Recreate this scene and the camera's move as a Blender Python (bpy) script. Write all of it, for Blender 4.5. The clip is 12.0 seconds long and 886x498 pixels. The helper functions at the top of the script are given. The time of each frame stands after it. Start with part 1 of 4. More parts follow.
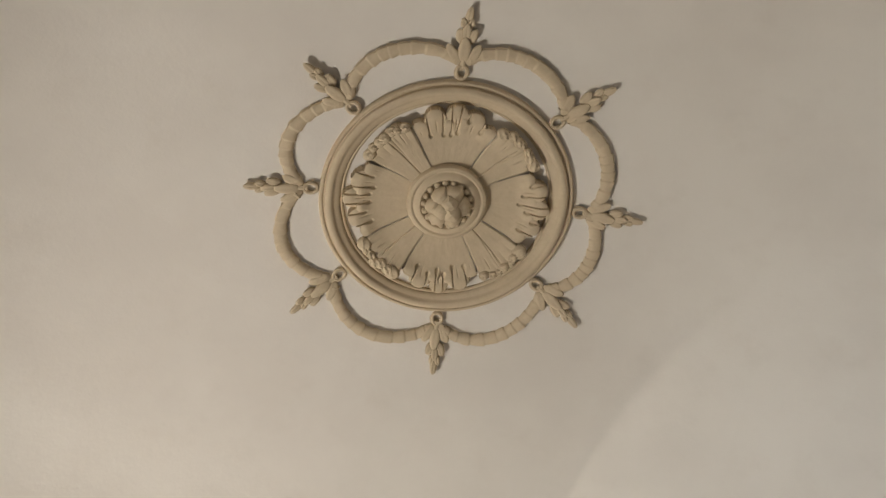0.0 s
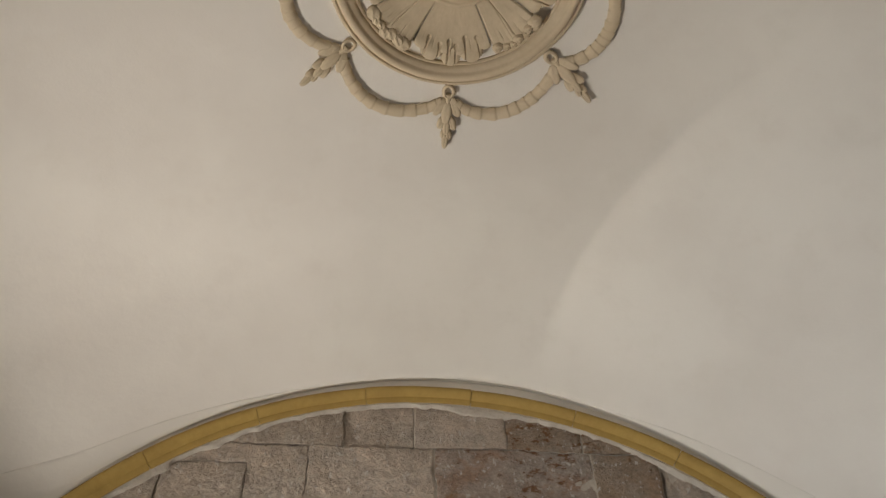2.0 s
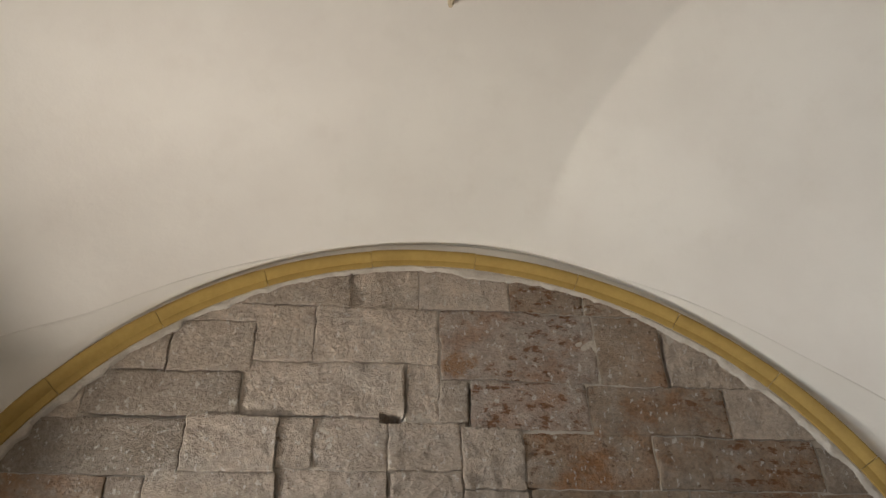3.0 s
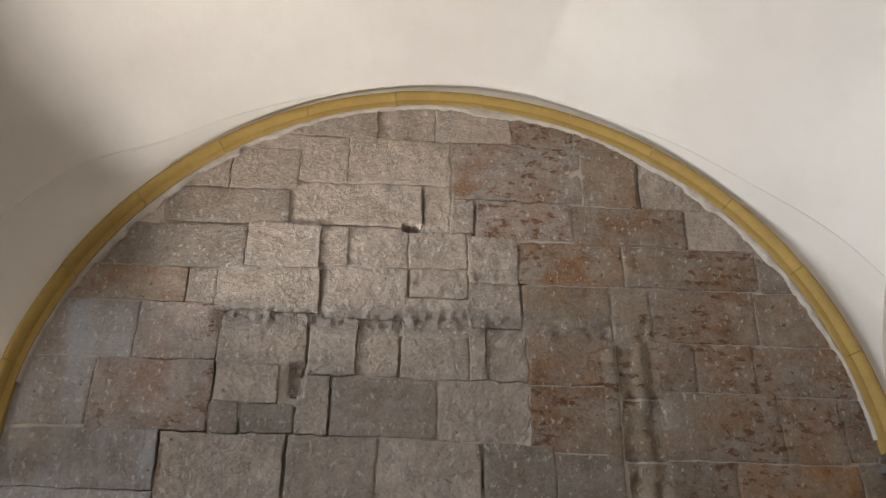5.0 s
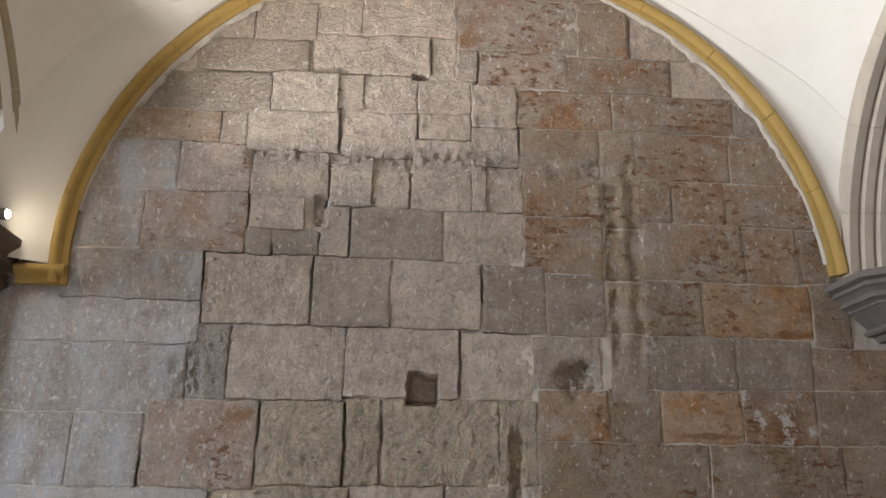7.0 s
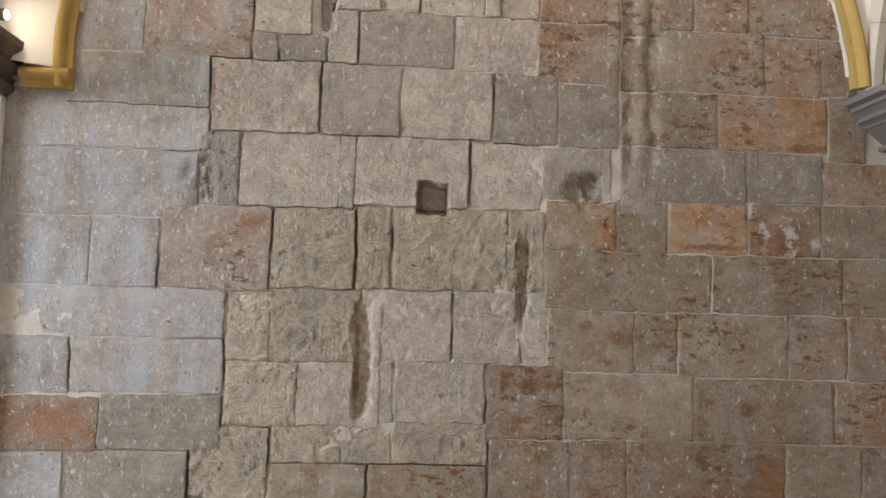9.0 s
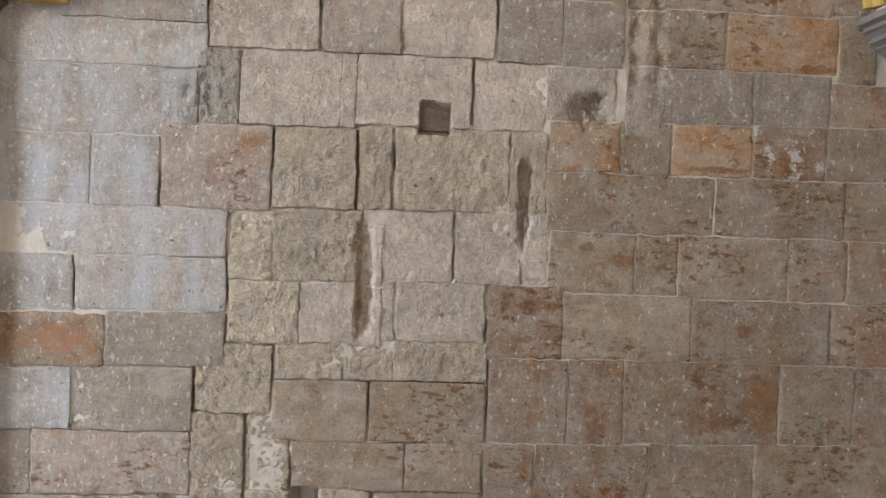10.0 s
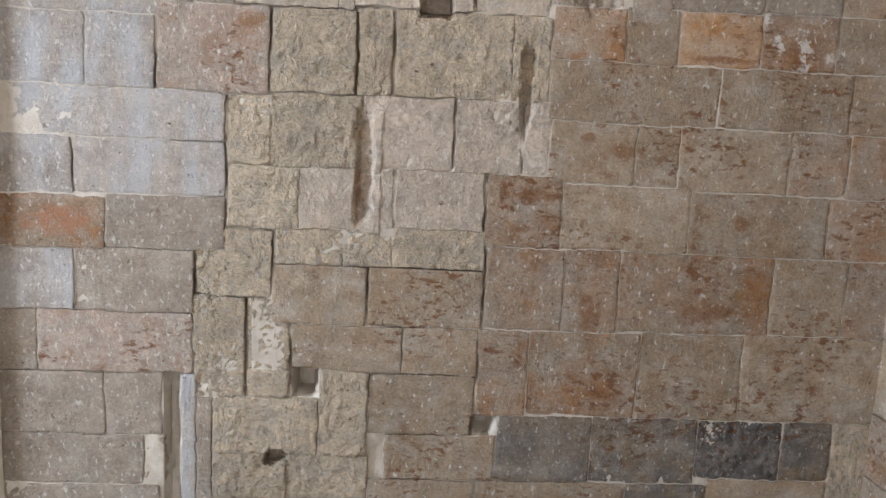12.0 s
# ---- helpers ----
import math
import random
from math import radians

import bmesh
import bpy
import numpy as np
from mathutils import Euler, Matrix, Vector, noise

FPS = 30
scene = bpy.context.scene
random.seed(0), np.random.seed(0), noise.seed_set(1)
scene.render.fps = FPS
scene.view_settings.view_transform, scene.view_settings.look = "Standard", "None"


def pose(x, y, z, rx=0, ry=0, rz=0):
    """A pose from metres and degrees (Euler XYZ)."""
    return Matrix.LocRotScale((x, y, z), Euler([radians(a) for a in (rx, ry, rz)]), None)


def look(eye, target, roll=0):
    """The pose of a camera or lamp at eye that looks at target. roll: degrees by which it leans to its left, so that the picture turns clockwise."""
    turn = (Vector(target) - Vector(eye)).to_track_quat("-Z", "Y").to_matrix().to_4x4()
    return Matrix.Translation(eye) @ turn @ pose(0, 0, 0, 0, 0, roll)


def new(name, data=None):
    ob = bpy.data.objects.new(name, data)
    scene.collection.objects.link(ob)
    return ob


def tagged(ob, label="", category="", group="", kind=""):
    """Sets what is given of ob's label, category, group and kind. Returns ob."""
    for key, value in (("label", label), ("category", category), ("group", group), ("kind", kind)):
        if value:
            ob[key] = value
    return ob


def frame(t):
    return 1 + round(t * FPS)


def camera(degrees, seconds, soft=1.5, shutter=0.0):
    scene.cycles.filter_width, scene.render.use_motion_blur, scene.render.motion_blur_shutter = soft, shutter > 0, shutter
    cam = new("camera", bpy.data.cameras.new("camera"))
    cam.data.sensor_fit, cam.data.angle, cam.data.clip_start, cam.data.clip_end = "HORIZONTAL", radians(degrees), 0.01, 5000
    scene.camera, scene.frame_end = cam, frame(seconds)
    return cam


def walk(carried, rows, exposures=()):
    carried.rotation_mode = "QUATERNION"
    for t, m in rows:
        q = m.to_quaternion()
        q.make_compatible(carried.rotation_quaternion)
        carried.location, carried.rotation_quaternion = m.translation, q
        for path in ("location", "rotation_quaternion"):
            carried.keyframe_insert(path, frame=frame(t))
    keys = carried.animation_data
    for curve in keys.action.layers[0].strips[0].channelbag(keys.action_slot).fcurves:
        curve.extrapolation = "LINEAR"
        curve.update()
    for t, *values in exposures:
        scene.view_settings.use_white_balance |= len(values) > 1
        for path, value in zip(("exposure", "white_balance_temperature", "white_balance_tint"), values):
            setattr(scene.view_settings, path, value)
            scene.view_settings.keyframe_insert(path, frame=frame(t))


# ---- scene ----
from math import cos, pi, sin, sqrt

cam = camera(56.44, 12.0, soft=1.5)
PATH = [  # seconds, x, y, z, yaw, pitch, roll
    (0.0, -0.269, -2.519, 2.440, -10.32, 62.09, -5.45),
    (0.5, -0.269, -2.519, 2.440, -9.29, 59.20, -4.58),
    (1.0, -0.269, -2.519, 2.440, -8.50, 55.53, -3.78),
    (1.5, -0.269, -2.519, 2.440, -7.65, 51.14, -2.89),
    (2.0, -0.269, -2.519, 2.440, -7.14, 46.60, -2.39),
    (2.5, -0.269, -2.519, 2.440, -6.58, 41.85, -1.67),
    (3.0, -0.269, -2.519, 2.440, -6.23, 37.26, -1.42),
    (3.5, -0.269, -2.519, 2.440, -5.89, 33.10, -0.94),
    (3.7, -0.269, -2.519, 2.440, -5.79, 31.88, -0.93),
    (4.1, -0.270, -2.553, 2.414, -5.43, 29.75, -0.59),
    (4.5, -0.272, -2.704, 2.298, -4.89, 28.14, -0.11),
    (4.9, -0.275, -2.957, 2.104, -4.38, 26.84, 0.34),
    (5.3, -0.276, -3.215, 1.893, -4.11, 25.64, 0.57),
    (5.5, -0.281, -3.360, 1.793, -3.99, 25.07, 0.54),
    (6.0, -0.281, -3.360, 1.793, -3.90, 22.61, 0.76),
    (6.5, -0.281, -3.360, 1.793, -3.79, 20.07, 0.80),
    (7.0, -0.281, -3.360, 1.793, -3.65, 17.23, 0.83),
    (7.2, -0.281, -3.360, 1.793, -3.59, 16.26, 0.89),
    (7.7, -0.281, -3.360, 1.793, -3.43, 13.02, 1.01),
    (8.2, -0.281, -3.360, 1.793, -3.29, 9.51, 1.20),
    (8.8, -0.281, -3.360, 1.793, -3.21, 5.36, 1.49),
    (9.0, -0.281, -3.360, 1.793, -3.20, 4.08, 1.60),
    (9.5, -0.281, -3.360, 1.793, -3.22, 1.17, 1.81),
    (10.0, -0.281, -3.360, 1.793, -3.24, -1.41, 2.00),
    (10.5, -0.281, -3.360, 1.793, -3.35, -3.62, 2.20),
    (11.0, -0.281, -3.360, 1.793, -3.41, -5.63, 2.52),
    (11.5, -0.281, -3.360, 1.793, -3.50, -7.44, 2.76),
    (12.0, -0.281, -3.360, 1.793, -3.61, -9.14, 2.98),
]


def view(x, y, z, yaw, pitch, roll):
    a, b = radians(yaw), radians(pitch)
    return look((x, y, z), (x - sin(a) * cos(b), y + cos(a) * cos(b), z + sin(b)), roll)


walk(cam, [(t, view(*p)) for t, *p in PATH], [(0.0, -1.42, 6300, 10), (1.5, -1.54, 6270, 10), (3.0, -1.36, 6230, 10), (3.7, -1.25, 6200, 10), (5.3, -0.8, 5950, 12), (7.2, -0.36, 5950, 12), (9.0, 0.12, 6050, 11), (12.0, 0.42, 5880, 11)])

# ---- light ----
world = bpy.data.worlds.new("world")
scene.world = world
world.use_nodes = True
wn = world.node_tree
sky = wn.nodes.new("ShaderNodeTexSky")
sky.sky_type, sky.sun_disc = "NISHITA", False
sky.sun_elevation, sky.sun_rotation = radians(40), radians(200)
wn.links.new(sky.outputs[0], wn.nodes["Background"].inputs[0])
wn.nodes["Background"].inputs[1].default_value = 0.1


def area(name, m, w, h, power, colour):
    d = bpy.data.lights.new(name, "AREA")
    d.shape, d.size, d.size_y, d.energy, d.color = "RECTANGLE", w, h, power, colour
    ob = new(name, d)
    ob.matrix_world = m
    return ob


# daylight in the west wall's opening, and an added unseen fill from the south
area("window_daylight_west", look((-6.95, -2.5, 3.0), (-1.0, -1.0, 3.0)), 1.8, 2.3, 480, (0.86, 0.935, 1.0))
area("south_fill", look((-2.6, -7.95, 1.75), (-0.6, -1.0, 3.6)), 1.8, 2.2, 95, (1.0, 0.95, 0.89))


def spot(name, eye, target, power, colour, angle):
    d = bpy.data.lights.new(name, "SPOT")
    d.energy, d.color, d.spot_size, d.spot_blend, d.shadow_soft_size = power, colour, radians(angle), 0.8, 0.03
    ob = new(name, d)
    ob.matrix_world = look(eye, target)
    return ob


spot("uplight_lamp", (-1.72, -0.34, 2.87), (0.68, -1.60, 4.70), 400, (1.0, 0.92, 0.81), 101)

# ---- materials ----


class Nodes:
    """Short calls for building a node tree."""

    def __init__(self, name):
        self.mat = bpy.data.materials.new(name)
        self.mat.use_nodes = True
        self.t = self.mat.node_tree
        self.out = self.t.nodes["Principled BSDF"]
        self.pos = self.node("ShaderNodeNewGeometry").outputs["Position"]

    def node(self, kind, **inputs):
        n = self.t.nodes.new(kind)
        for k, v in inputs.items():
            self.put(n.inputs[k.replace("_", " ")], v)
        return n

    def put(self, socket, v):
        if isinstance(v, bpy.types.NodeSocket):
            self.t.links.new(v, socket)
        else:
            socket.default_value = v

    def noise(self, scale, detail=4.0, rough=0.6, stretch=None, vec=None):
        v = vec or self.pos
        if stretch:
            m = self.node("ShaderNodeMapping", Vector=v, Scale=stretch)
            v = m.outputs[0]
        return self.node("ShaderNodeTexNoise", Vector=v, Scale=scale, Detail=detail, Roughness=rough).outputs["Fac"]

    def ramp(self, fac, lo, hi):
        n = self.node("ShaderNodeMapRange", Value=fac)
        n.interpolation_type = "SMOOTHSTEP"
        self.put(n.inputs["From Min"], lo)
        self.put(n.inputs["From Max"], hi)
        return n.outputs[0]

    def mix(self, fac, a, b, blend="MIX"):
        n = self.t.nodes.new("ShaderNodeMix")
        n.data_type, n.blend_type = "RGBA", blend
        self.put(n.inputs[0], fac)
        self.put(n.inputs[6], (*a, 1) if isinstance(a, tuple) else a)
        self.put(n.inputs[7], (*b, 1) if isinstance(b, tuple) else b)
        return n.outputs[2]

    def math(self, op, a, b=0.0):
        n = self.t.nodes.new("ShaderNodeMath")
        n.operation = op
        self.put(n.inputs[0], a)
        self.put(n.inputs[1], b)
        return n.outputs[0]

    def bump(self, height, strength, distance=0.01):
        n = self.node("ShaderNodeBump", Height=height)
        n.inputs["Strength"].default_value, n.inputs["Distance"].default_value = strength, distance
        self.t.links.new(n.outputs[0], self.out.inputs["Normal"])

    def done(self, colour, roughness):
        self.put(self.out.inputs["Base Color"], colour)
        self.put(self.out.inputs["Roughness"], roughness)
        self.out.inputs["Specular IOR Level"].default_value = 0.25
        return self.mat


def stone_mat(name, a, b, fleck=0.5, pits=0.5, bump=0.6, wash=0.0, stain=None, flakes=0.0, spots=()):
    """Ashlar: two tones, mottling, pale lime flecks, dark pits, and an own shade for every block."""
    n = Nodes(name)
    info = n.node("ShaderNodeObjectInfo").outputs["Random"]
    big, mid, fine = n.noise(3.1, 5, 0.6), n.noise(13, 7, 0.7), n.noise(70, 5, 0.75)
    col = n.mix(n.ramp(big, 0.38, 0.62), a, b)
    if stain:
        col = n.mix(n.math("MULTIPLY", n.ramp(n.noise(4.2, 7, 0.72), 0.50, 0.60), 0.85), col, stain)
    # veil of grey dust and lime over parts of the face
    veil = n.noise(5.5, 6, 0.68, (1, 1, 1.6))
    col = n.mix(n.math("MULTIPLY", n.ramp(veil, 0.44, 0.68), 0.52), col, (0.42, 0.375, 0.325))
    tone = n.math("ADD", n.math("MULTIPLY", n.ramp(mid, 0.30, 0.70), 0.36), n.math("MULTIPLY", n.ramp(fine, 0.32, 0.68), 0.34))
    tone = n.math("ADD", tone, n.math("ADD", n.math("MULTIPLY", info, 0.22), 0.55))
    grey = n.node("ShaderNodeCombineColor", Red=tone, Green=tone, Blue=tone).outputs[0]
    col = n.mix(1.0, col, grey, "MULTIPLY")
    if wash:
        # limewash, with the blue cast of the western daylight put into its colour
        w = n.noise(3.0, 6, 0.7, (2.2, 1, 0.6))
        col = n.mix(n.math("MULTIPLY", n.ramp(w, 0.40, 0.66), wash), col, (0.50, 0.52, 0.545))
    # smears of pale lime dragged over faces and joints
    sm = n.noise(7.5, 8, 0.74, (1.5, 1, 0.7), n.node("ShaderNodeMapping", Vector=n.pos, Location=(1.7, 0, 5.3)).outputs[0])
    col = n.mix(n.math("MULTIPLY", n.ramp(sm, 0.54, 0.70), 0.34), col, (0.50, 0.455, 0.395))
    # darker grey band along the broken ledge
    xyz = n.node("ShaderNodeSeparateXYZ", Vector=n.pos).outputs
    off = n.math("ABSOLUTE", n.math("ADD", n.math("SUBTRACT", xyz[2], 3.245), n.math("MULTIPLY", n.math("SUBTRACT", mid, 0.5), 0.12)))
    ledge_dark = n.math("MULTIPLY", n.math("SUBTRACT", 1.0, n.ramp(off, 0.03, 0.085)), n.math("MULTIPLY", n.ramp(xyz[0], -0.98, -0.86), n.math("SUBTRACT", 1.0, n.ramp(xyz[0], 0.26, 0.40))))
    col = n.mix(n.math("MULTIPLY", ledge_dark, 0.42), col, (0.20, 0.178, 0.165))
    fl = n.ramp(n.noise(36, 4, 0.66, (1.3, 1, 0.8)), 0.637 - 0.03 * fleck, 0.66 - 0.03 * fleck)
    col = n.mix(n.math("MULTIPLY", fl, 0.8), col, (0.62, 0.58, 0.53))
    if flakes:
        fk = n.ramp(n.noise(9, 6, 0.7), 0.55, 0.57)
        col = n.mix(n.math("MULTIPLY", fk, flakes), col, (0.58, 0.55, 0.51))
    pit = n.ramp(n.noise(31, 4, 0.65, None, n.node("ShaderNodeMapping", Vector=n.pos, Location=(3.1, 0, 7.7)).outputs[0]), 0.655 - 0.045 * pits, 0.675 - 0.045 * pits)
    pit = n.math("MULTIPLY", pit, n.ramp(n.noise(5.0, 4, 0.6, (1, 1, 1.4), n.node("ShaderNodeMapping", Vector=n.pos, Location=(6.1, 0, 1.9)).outputs[0]), 0.40, 0.60))
    col = n.mix(n.math("MULTIPLY", pit, 0.75), col, (0.11, 0.06, 0.032))
    if stain:
        # clusters of rusty pits
        at = n.node("ShaderNodeMapping", Vector=n.pos, Location=(9.1, 0, 2.3)).outputs[0]
        rust = n.math("MULTIPLY", n.ramp(n.noise(2.6, 3, 0.5, None, at), 0.46, 0.58), n.ramp(n.noise(24, 5, 0.7, (0.7, 1, 1.3), at), 0.53, 0.60))
        col = n.mix(n.math("MULTIPLY", rust, 0.85), col, (0.185, 0.08, 0.032))
        pit = n.math("MAXIMUM", pit, n.math("MULTIPLY", rust, 0.7))
    for sx, sz, wide, high, tint in spots:
        # a rust stain with ragged edges
        dx, dz = n.math("DIVIDE", n.math("SUBTRACT", xyz[0], sx), wide), n.math("DIVIDE", n.math("SUBTRACT", xyz[2], sz), high)
        far = n.math("ADD", n.math("ADD", n.math("MULTIPLY", dx, dx), n.math("MULTIPLY", dz, dz)), n.math("MULTIPLY", n.math("SUBTRACT", n.noise(16, 5, 0.7), 0.5), 6.0))
        col = n.mix(n.math("MULTIPLY", n.math("SUBTRACT", 1.0, n.ramp(far, 0.1, 1.2)), n.math("MULTIPLY", n.ramp(fine, 0.30, 0.55), 0.8)), col, tint)
    h = n.math("ADD", n.math("MULTIPLY", mid, 0.9), n.math("MULTIPLY", fine, 1.0))
    if bump >= 0.9:
        h = n.math("ADD", h, n.math("MULTIPLY", n.noise(38, 7, 0.78), 1.1))
    h = n.math("SUBTRACT", n.math("ADD", h, n.math("MULTIPLY", fl, 0.12)), n.math("MULTIPLY", pit, 0.6))
    n.bump(h, bump, 0.029 if bump >= 0.9 else 0.026)
    return n.done(col, 0.92)


RUST, OCHRE = (0.20, 0.088, 0.03), (0.27, 0.135, 0.05)
STONE = {
    "c": stone_mat("cream_limestone", (0.50, 0.415, 0.335), (0.43, 0.355, 0.285), 1.1, 0.1, 0.7, 0, None, 0.0, ((-0.43, 1.52, 0.014, 0.24, OCHRE), (-1.05, 2.66, 0.014, 0.10, RUST))),
    "x": stone_mat("rough_cream_limestone", (0.69, 0.565, 0.415), (0.61, 0.495, 0.36), 0.9, 0.1, 1.0),
    "j": stone_mat("hacked_grey_stone", (0.52, 0.44, 0.36), (0.45, 0.39, 0.33), 1.0, 0.4, 1.0),
    "g": stone_mat("grey_beige_stone", (0.375, 0.31, 0.25), (0.325, 0.265, 0.21), 1.4, 0.2, 0.8),
    "u": stone_mat("brown_grey_stone", (0.35, 0.275, 0.20), (0.30, 0.23, 0.16), 0.6, 0.5, 0.7, 0, (0.30, 0.21, 0.135), 0.0, ((0.50, 1.735, 0.035, 0.03, RUST), (0.66, 1.68, 0.09, 0.035, RUST), (1.18, 1.41, 0.04, 0.035, RUST), (1.56, 1.03, 0.04, 0.03, RUST))),
    "r": stone_mat("red_brown_stone", (0.35, 0.25, 0.175), (0.33, 0.255, 0.19), 0.9, 0.7, 0.7, 0, (0.305, 0.175, 0.095), 0.0, ((0.56, 1.00, 0.05, 0.09, RUST), (0.30, 1.49, 0.12, 0.03, RUST))),
    "p": stone_mat("pink_stone", (0.385, 0.295, 0.235), (0.365, 0.30, 0.25), 1.4, 0.3, 0.7, 0, (0.335, 0.22, 0.155), 0.0, ((0.045, 3.865, 0.075, 0.055, OCHRE), (-1.48, 2.99, 0.012, 0.07, (0.33, 0.10, 0.06)), (-0.86, 2.13, 0.06, 0.03, OCHRE))),
    "o": stone_mat("orange_red_stone", (0.33, 0.22, 0.145), (0.32, 0.245, 0.175), 0.9, 1.1, 0.7, 0, (0.30, 0.15, 0.065), 0.0, ((1.265, 1.10, 0.085, 0.13, OCHRE), (1.06, 1.02, 0.12, 0.05, RUST), (-1.62, 1.30, 0.16, 0.06, (0.36, 0.155, 0.075)))),
    "b": stone_mat("rust_orange_stone", (0.35, 0.205, 0.105), (0.33, 0.24, 0.165), 0.4, 0.3, 0.5, 0, (0.32, 0.165, 0.06), 0.0, ((1.42, 2.505, 0.13, 0.02, RUST), (1.05, 2.075, 0.15, 0.016, RUST))),
    "q": stone_mat("whitewashed_red_stone", (0.31, 0.195, 0.12), (0.30, 0.23, 0.175), 0.7, 0.5, 0.7, 0, (0.29, 0.15, 0.07), 0.9),
    "d": stone_mat("dark_grey_stone", (0.29, 0.24, 0.20), (0.255, 0.215, 0.18), 1.0, 0.4, 0.7),
    "w": stone_mat("blue_lit_limewashed_stone", (0.40, 0.345, 0.30), (0.37, 0.31, 0.265), 1.6, 0.1, 0.7, 0.65),
    "k": stone_mat("damp_dark_stone", (0.115, 0.103, 0.095), (0.18, 0.16, 0.145), 0.5, 0.6, 0.9, 0, (0.24, 0.21, 0.18)),
    "v": stone_mat("stained_stone", (0.28, 0.225, 0.175), (0.18, 0.16, 0.145), 1.1, 0.5, 0.9, 0, (0.27, 0.185, 0.105)),
}
RELIEF = {"c": 0.005, "x": 0.0066, "j": 0.007, "k": 0.008, "v": 0.006, "g": 0.0032, "d": 0.003, "w": 0.003, "u": 0.0028, "o": 0.0028, "b": 0.002, "r": 0.0028, "p": 0.003, "q": 0.002}


def mortar_mat():
    n = Nodes("lime_mortar")
    m, f = n.noise(9, 6, 0.7), n.noise(60, 4, 0.7)
    col = n.mix(n.ramp(m, 0.3, 0.7), (0.44, 0.385, 0.32), (0.60, 0.545, 0.47))
    n.bump(n.math("ADD", m, n.math("MULTIPLY", f, 0.5)), 0.8, 0.012)
    return n.done(col, 0.95)


def plaster_mat(name, a, b, bump=0.25):
    n = Nodes(name)
    m, f, s = n.noise(1.6, 5, 0.55), n.noise(120, 3, 0.6), n.noise(7, 5, 0.6)
    col = n.mix(n.ramp(m, 0.3, 0.72), a, b)
    col = n.mix(n.math("MULTIPLY", n.ramp(s, 0.5, 0.75), 0.18), col, (0.66, 0.60, 0.52))
    n.bump(n.math("ADD", n.math("MULTIPLY", s, 0.8), n.math("MULTIPLY", f, 0.12)), bump, 0.012)
    return n.done(col, 0.9)


def trim_mat(name, a, b, bump=0.3, streak=None):
    n = Nodes(name)
    m, f = n.noise(6, 6, 0.65), n.noise(70, 4, 0.65)
    col = n.mix(n.ramp(m, 0.3, 0.7), a, b)
    col = n.mix(n.math("MULTIPLY", f, 0.35), col, streak or b, "MULTIPLY")
    n.bump(n.math("ADD", m, n.math("MULTIPLY", f, 0.4)), bump, 0.006)
    return n.done(col, 0.75)


M_MORTAR = mortar_mat()
M_PLASTER = plaster_mat("vault_plaster", (0.83, 0.785, 0.715), (0.75, 0.70, 0.635))
M_BAND = plaster_mat("band_plaster", (0.79, 0.745, 0.675), (0.73, 0.685, 0.615))
M_OCHRE = trim_mat("ochre_paint", (0.48, 0.33, 0.10), (0.41, 0.275, 0.085))
M_ROSE = trim_mat("stucco", (0.68, 0.565, 0.40), (0.61, 0.505, 0.35), 0.35, (0.6, 0.55, 0.5))
M_RIB = trim_mat("rib_stone", (0.55, 0.485, 0.40), (0.46, 0.405, 0.335), 0.6, (0.6, 0.55, 0.5))
M_RIB_OCHRE = trim_mat("ochre_rib_stone", (0.46, 0.37, 0.22), (0.38, 0.33, 0.23), 0.5, (0.6, 0.55, 0.5))
M_CAPITAL = trim_mat("grey_capital_stone", (0.22, 0.19, 0.165), (0.165, 0.145, 0.13), 0.6, (0.6, 0.6, 0.6))
M_IMPOST = trim_mat("brown_impost_stone", (0.17, 0.125, 0.095), (0.12, 0.09, 0.07), 0.5)
M_FLOOR = stone_mat("floor_stone", (0.36, 0.32, 0.27), (0.30, 0.265, 0.225), 0.2, 0.2, 0.2)


def glow_mat():
    n = Nodes("lamp_glass")
    n.out.inputs["Emission Color"].default_value = (1.0, 0.86, 0.62, 1)
    n.out.inputs["Emission Strength"].default_value = 240.0
    return n.done((0.9, 0.85, 0.75, 1), 0.4)


# ---- mesh helpers ----
ZC = 2.66  # centre height of the wall arch
AX, BY, KZ = 1.8, 1.4, 0.97  # half width and half depth of the bay, rise factor of its vault


def arch_r(a):
    """Inner radius of the wall arch, which was set out unevenly, at an angle from the east."""
    r = 1.626 - 0.023 * math.exp(-(((a - 1.25) / 0.5) ** 2))
    return r - 0.025 * min(max((a - 2.85) / 0.30, 0.0), 1.0) ** 2


def arch_w(a):
    """How wide the moulding is, as a factor of its profile."""
    return 0.95 + 0.22 * abs(cos(a))


